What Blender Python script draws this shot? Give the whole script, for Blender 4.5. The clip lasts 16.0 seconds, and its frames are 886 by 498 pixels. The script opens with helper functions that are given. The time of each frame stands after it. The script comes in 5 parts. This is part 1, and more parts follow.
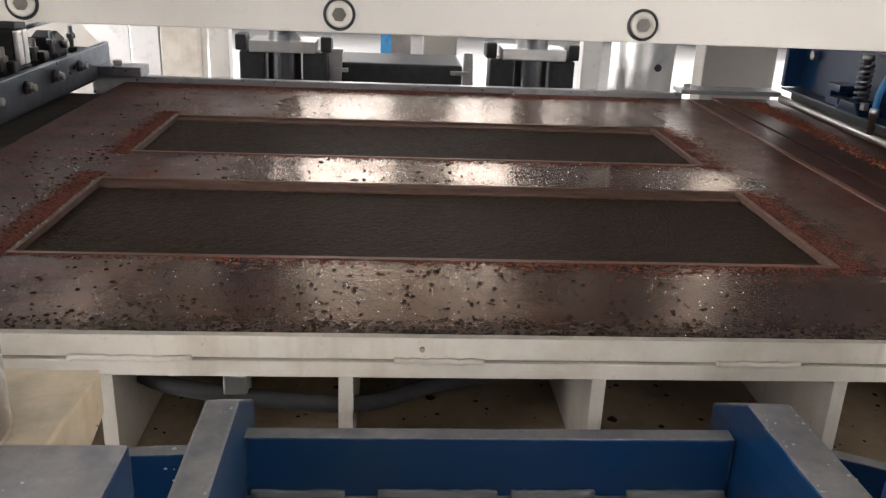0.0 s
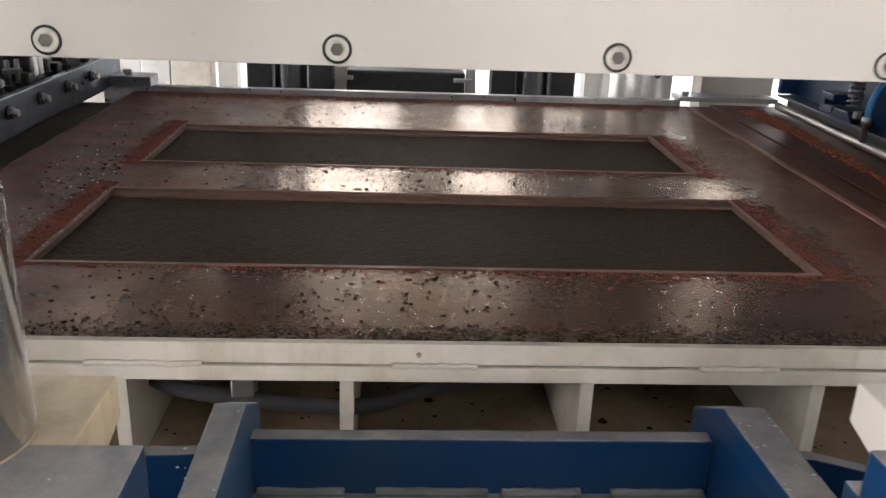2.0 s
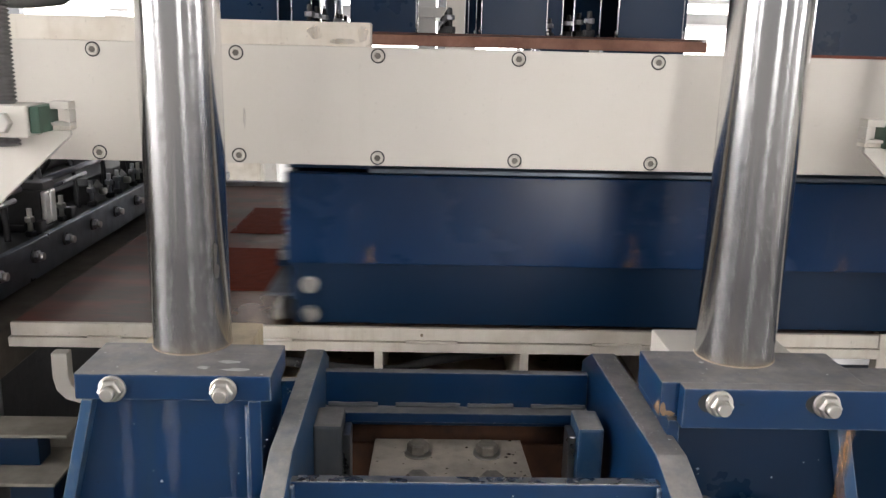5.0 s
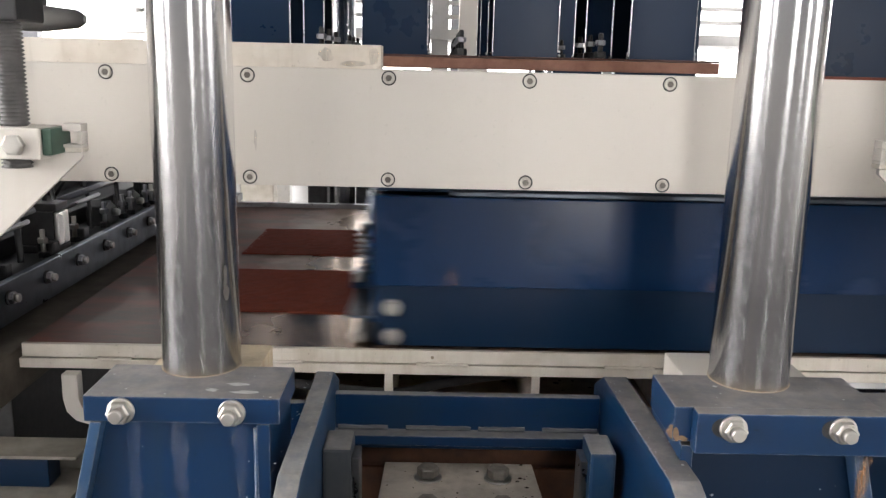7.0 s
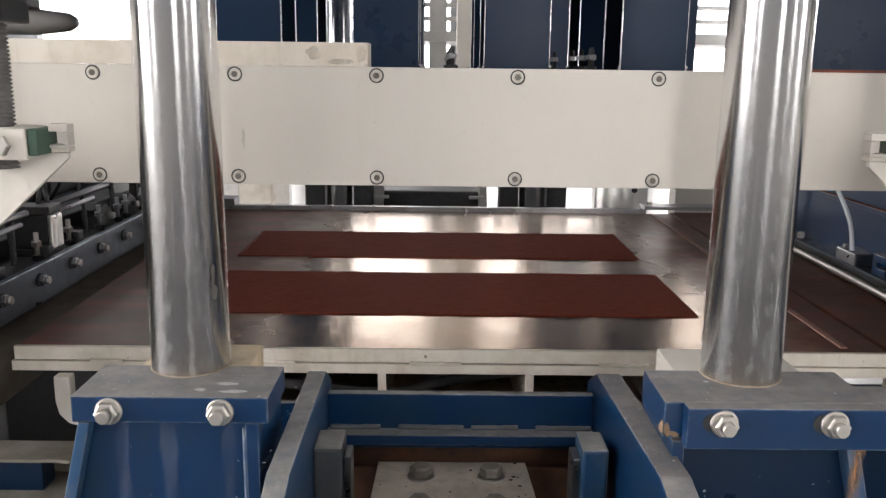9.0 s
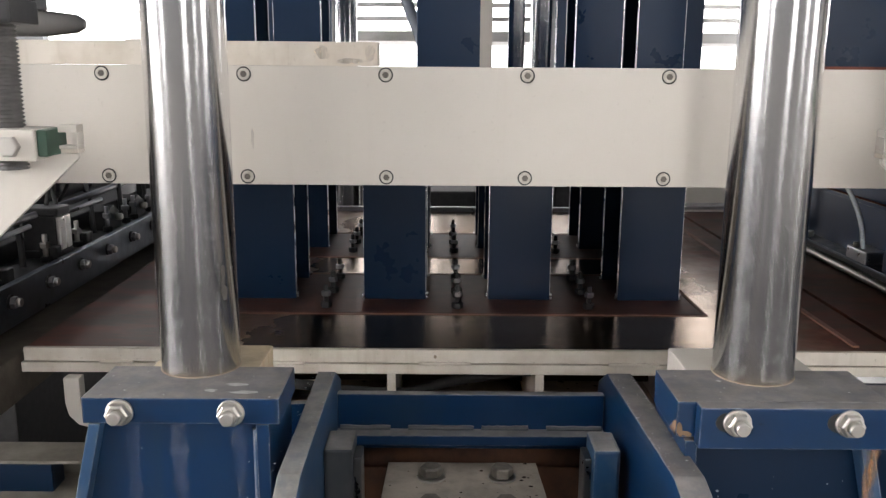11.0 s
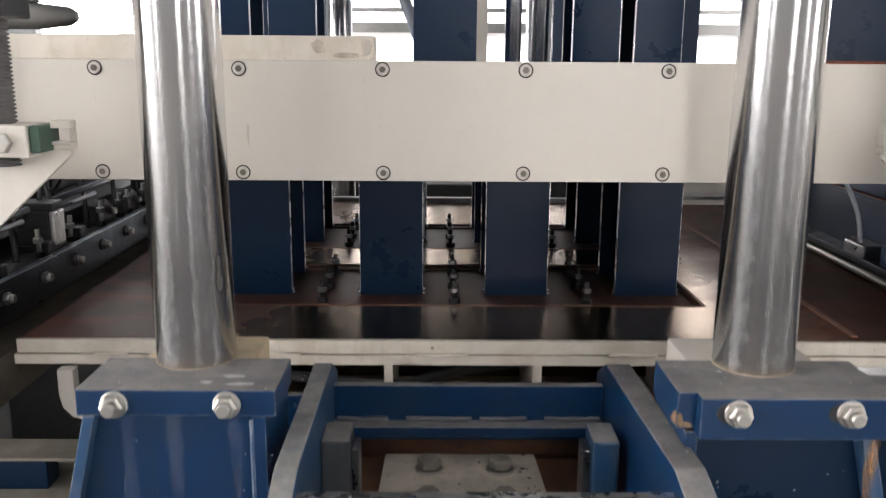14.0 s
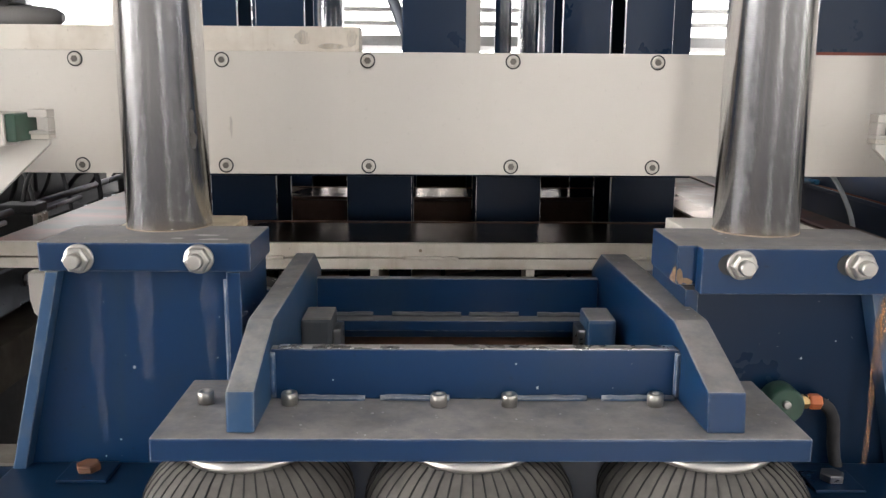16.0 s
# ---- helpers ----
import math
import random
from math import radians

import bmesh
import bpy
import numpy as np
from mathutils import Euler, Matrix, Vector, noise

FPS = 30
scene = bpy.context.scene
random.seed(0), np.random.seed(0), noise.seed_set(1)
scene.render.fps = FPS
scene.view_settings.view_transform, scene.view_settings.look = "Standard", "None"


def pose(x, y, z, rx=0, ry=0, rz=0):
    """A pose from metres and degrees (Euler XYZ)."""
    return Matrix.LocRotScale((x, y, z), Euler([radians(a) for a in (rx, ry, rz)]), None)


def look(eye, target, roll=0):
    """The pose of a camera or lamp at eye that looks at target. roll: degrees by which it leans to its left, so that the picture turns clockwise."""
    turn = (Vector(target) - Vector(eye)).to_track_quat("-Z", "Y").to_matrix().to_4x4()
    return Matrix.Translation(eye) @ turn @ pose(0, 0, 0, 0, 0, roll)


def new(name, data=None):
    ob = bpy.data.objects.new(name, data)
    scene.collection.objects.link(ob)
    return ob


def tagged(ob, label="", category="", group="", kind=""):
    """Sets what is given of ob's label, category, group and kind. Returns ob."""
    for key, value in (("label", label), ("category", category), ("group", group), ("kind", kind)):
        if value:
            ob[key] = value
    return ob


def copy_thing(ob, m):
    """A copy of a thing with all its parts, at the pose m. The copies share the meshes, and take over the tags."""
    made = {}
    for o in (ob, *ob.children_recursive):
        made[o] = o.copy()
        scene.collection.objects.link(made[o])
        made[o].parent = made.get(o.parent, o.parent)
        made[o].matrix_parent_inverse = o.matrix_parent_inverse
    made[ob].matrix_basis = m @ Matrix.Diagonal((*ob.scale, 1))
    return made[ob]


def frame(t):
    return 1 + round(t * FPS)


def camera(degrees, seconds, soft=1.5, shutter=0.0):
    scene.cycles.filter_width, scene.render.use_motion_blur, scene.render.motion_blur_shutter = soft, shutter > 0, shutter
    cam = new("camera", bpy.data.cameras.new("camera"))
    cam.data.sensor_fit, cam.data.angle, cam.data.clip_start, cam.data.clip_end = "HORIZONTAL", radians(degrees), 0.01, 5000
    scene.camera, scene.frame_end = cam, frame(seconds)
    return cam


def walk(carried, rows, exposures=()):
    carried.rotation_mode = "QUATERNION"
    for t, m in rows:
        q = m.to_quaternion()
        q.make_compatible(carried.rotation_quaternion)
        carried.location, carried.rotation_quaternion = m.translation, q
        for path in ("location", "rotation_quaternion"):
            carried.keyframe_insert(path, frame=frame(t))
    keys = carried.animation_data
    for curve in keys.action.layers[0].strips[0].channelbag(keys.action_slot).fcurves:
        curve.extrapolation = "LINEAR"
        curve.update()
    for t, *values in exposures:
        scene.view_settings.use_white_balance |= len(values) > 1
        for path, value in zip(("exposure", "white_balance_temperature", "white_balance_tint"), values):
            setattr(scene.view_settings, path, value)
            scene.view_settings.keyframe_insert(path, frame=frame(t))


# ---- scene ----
cam = camera(55.0, 16.0, soft=1.35, shutter=0.5)
PATH = [
    (0, (0.042, -0.685, 0.456), (0.168, 1.189, -0.231), 2.4),
    (0.5, (0.04, -0.676, 0.463), (0.168, 1.194, -0.235), 2.3),
    (1, (0.04, -0.674, 0.468), (0.167, 1.195, -0.232), 2.4),
    (1.5, (0.041, -0.679, 0.473), (0.166, 1.191, -0.226), 2.4),
    (2, (0.053, -0.734, 0.488), (0.162, 1.141, -0.198), 2.2),
    (2.5, (0.09, -0.898, 0.525), (0.19, 0.989, -0.129), 2.3),
    (3, (0.053, -1.18, 0.553), (0.168, 0.724, -0.048), 2.0),
    (3.5, (0.034, -1.389, 0.572), (0.162, 0.526, 0.009), 1.7),
    (4, (0.071, -1.445, 0.588), (0.189, 0.48, 0.057), 1.5),
    (4.5, (0.077, -1.479, 0.595), (0.158, 0.456, 0.096), 1.5),
    (7, (0.081, -1.471, 0.597), (0.104, 0.483, 0.17), 1.3),
    (7.5, (0.088, -1.474, 0.595), (0.11, 0.48, 0.17), 1.4),
    (8, (0.097, -1.475, 0.596), (0.117, 0.479, 0.17), 1.5),
    (8.5, (0.101, -1.469, 0.589), (0.119, 0.487, 0.168), 1.1),
    (9, (0.104, -1.468, 0.587), (0.12, 0.487, 0.167), 0.7),
    (11.5, (0.094, -1.458, 0.584), (0.097, 0.498, 0.165), 0.4),
    (12, (0.093, -1.447, 0.583), (0.096, 0.508, 0.163), 0.4),
    (12.5, (0.093, -1.445, 0.578), (0.096, 0.511, 0.163), 0.5),
    (13, (0.092, -1.443, 0.579), (0.097, 0.513, 0.161), 0.5),
    (13.5, (0.097, -1.445, 0.576), (0.099, 0.511, 0.159), 0.4),
    (14, (0.091, -1.449, 0.59), (0.107, 0.503, 0.151), 0.4),
    (14.5, (0.082, -1.452, 0.575), (0.112, 0.502, 0.153), 0.4),
    (15, (0.094, -1.445, 0.591), (0.115, 0.504, 0.142), 0.4),
    (15.5, (0.112, -1.433, 0.571), (0.123, 0.52, 0.141), 0.4),
    (16, (0.106, -1.432, 0.546), (0.133, 0.527, 0.148), 0.4),
]
walk(cam, [(t, look(eye, target, roll)) for t, eye, target, roll in PATH], exposures=[(0.0, -0.08), (2.0, -0.1), (2.5, -0.56), (3.0, -0.32), (3.5, -0.24), (7.0, -0.18), (8.0, -0.34), (9.0, -0.31), (12.0, -0.33), (13.9, -0.28), (14.5, -0.2), (16.0, -0.26)])

# ---------------------------------------------------------------- light
world = bpy.data.worlds.new("sky")
scene.world = world
world.use_nodes = True
wn = world.node_tree.nodes
wsky = wn.new("ShaderNodeTexSky")
wsky.sky_type = "NISHITA"
wsky.sun_disc = False
wsky.sun_elevation, wsky.sun_rotation = radians(40), radians(20)
wn["Background"].inputs["Strength"].default_value = 0.12
world.node_tree.links.new(wsky.outputs["Color"], wn["Background"].inputs["Color"])

FLOOR = -1.0          # hall floor under the machine
DAY = 12.0            # brightness of the overcast day outside the openings


def skylight_lamp(x, y, z, sx, sy, watts):
    data = bpy.data.lights.new("skylight", "AREA")
    data.shape, data.size, data.size_y, data.energy = "RECTANGLE", sx, sy, watts
    data.color = (1.0, 0.962, 0.945)
    ob = new("skylight", data)
    ob.matrix_world = pose(x, y, z)
    return ob


# three unseen roof lamps, added to light the hall from above
for sx in (-3.6, 0.6, 4.8):
    skylight_lamp(sx, 2.0, 5.42, 1.1, 13.0, 90)

# ---------------------------------------------------------------- materials


def mat_base(name):
    m = bpy.data.materials.new(name)
    m.use_nodes = True
    nt = m.node_tree
    b = nt.nodes["Principled BSDF"]
    tc = nt.nodes.new("ShaderNodeTexCoord")
    return m, nt, b, tc


def noise_node(nt, tc, scale, detail=4.0, rough=0.6, stretch=None):
    n = nt.nodes.new("ShaderNodeTexNoise")
    n.inputs["Scale"].default_value = scale
    n.inputs["Detail"].default_value = detail
    n.inputs["Roughness"].default_value = rough
    if stretch:
        mp = nt.nodes.new("ShaderNodeMapping")
        mp.inputs["Scale"].default_value = stretch
        nt.links.new(tc.outputs["Object"], mp.inputs["Vector"])
        nt.links.new(mp.outputs["Vector"], n.inputs["Vector"])
    else:
        nt.links.new(tc.outputs["Object"], n.inputs["Vector"])
    return n.outputs["Fac"]


def ramp(nt, fac, lo, hi, a=0.0, b=1.0):
    r = nt.nodes.new("ShaderNodeMapRange")
    r.inputs["From Min"].default_value, r.inputs["From Max"].default_value = lo, hi
    r.inputs["To Min"].default_value, r.inputs["To Max"].default_value = a, b
    nt.links.new(fac, r.inputs["Value"])
    return r.outputs["Result"]


def mix(nt, fac, a, b):
    x = nt.nodes.new("ShaderNodeMix")
    x.data_type = "RGBA"
    nt.links.new(fac, x.inputs["Factor"])
    for sock, v in ((x.inputs["A"], a), (x.inputs["B"], b)):
        if isinstance(v, tuple):
            sock.default_value = (*v, 1)
        else:
            nt.links.new(v, sock)
    return x.outputs["Result"]


def times(nt, a, b):
    x = nt.nodes.new("ShaderNodeMath")
    x.operation = "MULTIPLY"
    nt.links.new(a, x.inputs[0])
    nt.links.new(b, x.inputs[1])
    return x.outputs[0]


def bump(nt, b, fac, strength, dist=0.002):
    n = nt.nodes.new("ShaderNodeBump")
    n.inputs["Strength"].default_value, n.inputs["Distance"].default_value = strength, dist
    nt.links.new(fac, n.inputs["Height"])
    nt.links.new(n.outputs["Normal"], b.inputs["Normal"])


def upward(nt):
    """1 on faces that look up, where dust settles; 0 on the sides."""
    g = nt.nodes.new("ShaderNodeNewGeometry")
    s = nt.nodes.new("ShaderNodeSeparateXYZ")
    nt.links.new(g.outputs["True Normal"], s.inputs["Vector"])
    return ramp(nt, s.outputs["Z"], 0.5, 0.9)


def edge_mask(nt, radius=0.0035):
    """1 along the sharp outer edges of a body, where paint rubs off; 0 on its faces."""
    bev = nt.nodes.new("ShaderNodeBevel")
    bev.samples = 4
    bev.inputs["Radius"].default_value = radius
    g = nt.nodes.new("ShaderNodeNewGeometry")
    d = nt.nodes.new("ShaderNodeVectorMath")
    d.operation = "DOT_PRODUCT"
    nt.links.new(bev.outputs["Normal"], d.inputs[0])
    nt.links.new(g.outputs["True Normal"], d.inputs[1])
    return ramp(nt, d.outputs["Value"], 0.985, 0.85)


def paint(name, colour, dirt, rough=0.45, dust=None, amount=0.5, scale=6.0, orange=0.15, worn=None):
    """Sprayed machine paint: cloudy dirt, fine speckle, settled dust on upward faces, orange-peel relief."""
    m, nt, b, tc = mat_base(name)
    big = noise_node(nt, tc, scale, 5)
    fine = noise_node(nt, tc, 90, 3)
    run = noise_node(nt, tc, 9, 3, stretch=(3.0, 3.0, 0.25))
    col = mix(nt, ramp(nt, big, 0.45, 0.75, 0, amount), colour, dirt)
    col = mix(nt, ramp(nt, run, 0.58, 0.72, 0, amount * 0.6), col, dirt)
    col = mix(nt, ramp(nt, fine, 0.66, 0.74, 0, amount * 0.7), col, tuple(c * 0.5 for c in dirt))
    if dust:
        lay = times(nt, upward(nt), ramp(nt, noise_node(nt, tc, 30, 6, 0.7), 0.3, 0.6, 0.6, 0.97))
        shade = noise_node(nt, tc, 11, 5, 0.65)
        col = mix(nt, lay, col, mix(nt, ramp(nt, shade, 0.4, 0.65), dust, tuple(c * 0.62 for c in dust)))
        r = nt.nodes.new("ShaderNodeMix")
        nt.links.new(lay, r.inputs["Factor"])
        r.inputs["A"].default_value, r.inputs["B"].default_value = rough, 0.5
        nt.links.new(r.outputs["Result"], b.inputs["Roughness"])
    else:
        nt.links.new(ramp(nt, big, 0.3, 0.7, rough - 0.08, rough + 0.12), b.inputs["Roughness"])
    if worn:
        col = mix(nt, times(nt, edge_mask(nt), ramp(nt, noise_node(nt, tc, 45, 5, 0.7), 0.42, 0.6, 0.12, 0.95)), col, worn)
    nt.links.new(col, b.inputs["Base Color"])
    bump(nt, b, noise_node(nt, tc, 220, 2), orange, 0.0006)
    return m


def metal(name, colour, rough, dirt=(0.1, 0.07, 0.05), amount=0.3, stretch=(1, 1, 1), scale=30, spread=0.12):
    m, nt, b, tc = mat_base(name)
    b.inputs["Metallic"].default_value = 1.0
    grain = noise_node(nt, tc, scale, 4, stretch=stretch)
    spots = noise_node(nt, tc, 12, 5)
    col = mix(nt, ramp(nt, spots, 0.55, 0.75, 0, amount), colour, dirt)
    nt.links.new(col, b.inputs["Base Color"])
    nt.links.new(ramp(nt, grain, 0.3, 0.7, max(rough - spread, 0.03), rough + spread), b.inputs["Roughness"])
    bump(nt, b, grain, 0.08, 0.0005)
    return m


def matte(name, colour, second, rough=0.8, scale=25, relief=0.4, dist=0.003):
    m, nt, b, tc = mat_base(name)
    a = noise_node(nt, tc, scale, 6)
    c = noise_node(nt, tc, scale * 0.15, 4)
    col = mix(nt, ramp(nt, a, 0.35, 0.7), colour, second)
    col = mix(nt, ramp(nt, c, 0.45, 0.75, 0, 0.5), col, tuple(v * 0.6 for v in second))
    nt.links.new(col, b.inputs["Base Color"])
    b.inputs["Roughness"].default_value = rough
    bump(nt, b, a, relief, dist)
    return m


def mould_steel():
    """Worn mould steel: brushed along x, with thin brown and red residue in clouds and streaks."""
    m, nt, b, tc = mat_base("mould_steel")
    b.inputs["Metallic"].default_value = 1.0
    brush = noise_node(nt, tc, 60, 4, stretch=(0.15, 1.0, 1.0))
    cloud = noise_node(nt, tc, 3.2, 6, 0.65)
    streak = noise_node(nt, tc, 16, 5, stretch=(0.3, 1.0, 1.0))
    col = mix(nt, ramp(nt, brush, 0.3, 0.7), (0.4, 0.305, 0.222), (0.31, 0.228, 0.16))
    col = mix(nt, ramp(nt, cloud, 0.42, 0.72, 0, 0.55), col, (0.3, 0.16, 0.09))
    col = mix(nt, ramp(nt, streak, 0.58, 0.78, 0, 0.45), col, (0.17, 0.085, 0.05))
    # middle wiped bright by the feed box; brown side crust also painted over bright reflections
    sep = nt.nodes.new("ShaderNodeSeparateXYZ")
    nt.links.new(tc.outputs["Object"], sep.inputs["Vector"])
    off = nt.nodes.new("ShaderNodeMath")
    off.operation = "ABSOLUTE"
    shift = nt.nodes.new("ShaderNodeMath")
    shift.operation = "ADD"
    shift.inputs[1].default_value = -0.13
    nt.links.new(sep.outputs["X"], shift.inputs[0])
    nt.links.new(shift.outputs[0], off.inputs[0])
    wob = nt.nodes.new("ShaderNodeMath")
    wob.operation = "ADD"
    nt.links.new(off.outputs[0], wob.inputs[0])
    nt.links.new(ramp(nt, cloud, 0.3, 0.7, -0.06, 0.06), wob.inputs[1])
    crust = ramp(nt, wob.outputs[0], 0.46, 0.71)
    col = mix(nt, crust, col, mix(nt, ramp(nt, streak, 0.4, 0.65), (0.062, 0.034, 0.021), (0.13, 0.034, 0.018)))
    nt.links.new(col, b.inputs["Base Color"])
    nt.links.new(ramp(nt, crust, 0, 1, 1.0, 0.12), b.inputs["Metallic"])
    rr = nt.nodes.new("ShaderNodeMath")
    rr.operation = "ADD"
    nt.links.new(ramp(nt, cloud, 0.35, 0.75, 0.17, 0.27), rr.inputs[0])
    nt.links.new(ramp(nt, crust, 0, 1, 0.0, 0.2), rr.inputs[1])
    nt.links.new(rr.outputs[0], b.inputs["Roughness"])
    nt.links.new(ramp(nt, crust, 0, 1, 0.5, 0.12), b.inputs["Specular IOR Level"])
    bump(nt, b, brush, 0.1, 0.0005)
    return m


def emitter(name, colour, strength):
    m = bpy.data.materials.new(name)
    m.use_nodes = True
    nt = m.node_tree
    nt.nodes.remove(nt.nodes["Principled BSDF"])
    e = nt.nodes.new("ShaderNodeEmission")
    e.inputs["Color"].default_value, e.inputs["Strength"].default_value = (*colour, 1), strength
    nt.links.new(e.outputs[0], nt.nodes["Material Output"].inputs["Surface"])
    return m


CREAM = paint("cream_paint", (0.57, 0.535, 0.48), (0.46, 0.415, 0.35), 0.42, None, 0.16, 3.0)
CREAM_DUSTY = paint("dusty_cream_paint", (0.66, 0.61, 0.53), (0.36, 0.29, 0.2), 0.5, (0.58, 0.52, 0.42), 0.5, 9.0)
CREAM_RUST = paint("yellowed_cream_paint", (0.62, 0.52, 0.36), (0.42, 0.25, 0.1), 0.55, (0.6, 0.5, 0.34), 0.5, 12.0)
WEAR = (0.3, 0.31, 0.32)
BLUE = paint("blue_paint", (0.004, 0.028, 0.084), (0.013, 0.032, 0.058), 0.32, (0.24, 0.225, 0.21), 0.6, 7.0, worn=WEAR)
BLUE.node_tree.nodes["Principled BSDF"].inputs["Specular IOR Level"].default_value = 0.35
# dusty blue whose dust colour is lightened to hold the sky's glare
BLUE_DUST_GLARE = paint("dust_and_glare_blue_paint", (0.004, 0.028, 0.084), (0.013, 0.032, 0.058), 0.34, (0.3, 0.28, 0.26), 0.5, 9.0, worn=WEAR)
# blue paint with the shade under beam and machine put into its colour
BLUE_SHADED = paint("shaded_dark_blue_paint", (0.003, 0.017, 0.045), (0.006, 0.018, 0.038), 0.32, None, 0.15, 4.0)
BLUE_SHADED.node_tree.nodes["Principled BSDF"].inputs["Specular IOR Level"].default_value = 0.28
BLUE_WORN = paint("worn_blue_paint", (0.016, 0.058, 0.13), (0.1, 0.115, 0.13), 0.42, (0.31, 0.295, 0.275), 0.6, 14.0, worn=WEAR)


def chrome_rod():
    m, nt, b, tc = mat_base("ground_chrome")
    b.inputs["Metallic"].default_value = 1.0
    b.inputs["Anisotropic"].default_value = 1.0
    b.inputs["Anisotropic Rotation"].default_value = 0.25
    tan = nt.nodes.new("ShaderNodeTangent")
    tan.direction_type, tan.axis = "RADIAL", "Z"
    nt.links.new(tan.outputs[0], b.inputs["Tangent"])
    fine = noise_node(nt, tc, 5, 3)
    spots = noise_node(nt, tc, 16, 5)
    nt.links.new(mix(nt, ramp(nt, spots, 0.58, 0.75, 0, 0.15), (0.9, 0.9, 0.91), (0.66, 0.64, 0.6)), b.inputs["Base Color"])
    nt.links.new(ramp(nt, fine, 0.3, 0.7, 0.225, 0.23), b.inputs["Roughness"])
    return m


CHROME = chrome_rod()
ZINC = metal("zinc_plate", (0.52, 0.5, 0.46), 0.42, (0.33, 0.29, 0.24), 0.5)
STEEL = metal("bare_steel", (0.36, 0.36, 0.37), 0.36, (0.12, 0.1, 0.09), 0.5)
# pale metal for worn edges, weld spatter and the flange highlight strips
EDGE = metal("worn_and_highlight_edge", (0.72, 0.71, 0.7), 0.3, (0.3, 0.3, 0.3), 0.3)
RAIL_STEEL = metal("rail_steel", (0.13, 0.15, 0.175), 0.38, (0.07, 0.06, 0.06), 0.5, (1, 1, 1), 18)


def run_paint(name, colour, most):
    """A dried run, thin enough in places for the paint below to show."""
    m, nt, b, tc = mat_base(name)
    b.inputs["Base Color"].default_value = (*colour, 1)
    b.inputs["Roughness"].default_value = 0.7
    a = noise_node(nt, tc, 60, 5, 0.7, stretch=(1.0, 1.0, 0.22))
    nt.links.new(ramp(nt, a, 0.36, 0.66, 0.0, most), b.inputs["Alpha"])
    return m


RUN_PALE = run_paint("pale_run", (0.24, 0.26, 0.3), 0.2)
RUN_RUST = run_paint("rust_run_stain", (0.34, 0.19, 0.09), 0.7)
BLACK = matte("black_plastic", (0.012, 0.012, 0.013), (0.03, 0.03, 0.03), 0.5, 40, 0.1, 0.001)
RUBBER = matte("dusty_rubber", (0.075, 0.07, 0.063), (0.13, 0.12, 0.105), 0.85, 30, 0.3, 0.001)
RUBBER_DARK = matte("dark_rubber", (0.013, 0.013, 0.014), (0.032, 0.03, 0.029), 0.8, 30, 0.3, 0.001)
GREEN = paint("green_paint", (0.03, 0.075, 0.05), (0.06, 0.07, 0.05), 0.45, None, 0.5, 20.0)
ORANGE = paint("orange_plastic", (0.55, 0.15, 0.05), (0.5, 0.15, 0.05), 0.4, None, 0.2)
RUST = matte("rusty_steel", (0.16, 0.07, 0.035), (0.07, 0.035, 0.022), 0.75, 18, 0.4, 0.002)
GROUT_GREY = matte("dark_core_mix", (0.03, 0.0185, 0.0105), (0.068, 0.043, 0.025), 0.6, 240, 1.0, 0.006)
GROUT_GREY.node_tree.nodes["Principled BSDF"].inputs["Specular IOR Level"].default_value = 0.07
RED_MIX = matte("red_face_mix", (0.15, 0.028, 0.014), (0.11, 0.022, 0.012), 0.95, 320, 0.7, 0.002)
RED_MIX.node_tree.nodes["Principled BSDF"].inputs["Specular IOR Level"].default_value = 0.15
CRUMB = matte("dark_crumbs", (0.025, 0.018, 0.014), (0.05, 0.032, 0.024), 0.9, 60, 0.3, 0.002)
CRUMB.node_tree.nodes["Principled BSDF"].inputs["Specular IOR Level"].default_value = 0.1
RED_DUST = matte("red_mix_dust", (0.19, 0.05, 0.026), (0.12, 0.033, 0.019), 0.9, 120, 0.6, 0.002)
RED_SPILL = matte("spilled_red_mix", (0.3, 0.08, 0.034), (0.1, 0.035, 0.02), 0.9, 40, 0.6, 0.002)
# one stained shoe steel twice: lighter for lit sides, darker for the shaded top
SHOE_LIT = matte("lit_smeared_shoe_steel", (0.27, 0.13, 0.085), (0.17, 0.07, 0.043), 0.55, 22, 0.3, 0.001)
SHOE_SHADED = matte("shaded_red_stained_steel", (0.085, 0.03, 0.018), (0.045, 0.018, 0.012), 0.5, 22, 0.3, 0.001)
MOULD = mould_steel()
CONCRETE = matte("polished_hall_concrete", (0.25, 0.24, 0.225), (0.2, 0.19, 0.178), 0.3, 6, 0.05, 0.001)
WALL_WHITE = matte("grey_sheet_wall", (0.27, 0.275, 0.285), (0.22, 0.225, 0.235), 0.7, 3, 0.1, 0.002)
CHANNEL = matte("dirty_beige_steel", (0.27, 0.25, 0.21), (0.17, 0.155, 0.13), 0.7, 14, 0.3, 0.002)
GROUND_SAND = matte("dirty_steel", (0.075, 0.062, 0.048), (0.13, 0.112, 0.088), 0.75, 16, 0.4, 0.003)
OUTSIDE = emitter("overcast_daylight", (1.0, 0.965, 0.955), DAY)
OUTSIDE_WEST = emitter("bright_yard_daylight", (1.0, 0.965, 0.955), 20.0)
OUTSIDE_BRIGHT = emitter("sunny_side_daylight", (1.0, 0.965, 0.955), 8.0)
HOSE_PALE = paint("milky_hose", (0.5, 0.54, 0.57), (0.4, 0.42, 0.44), 0.2, None, 0.2)
HOSE_GREY = paint("grey_hose", (0.16, 0.18, 0.22), (0.1, 0.1, 0.1), 0.4, None, 0.3)
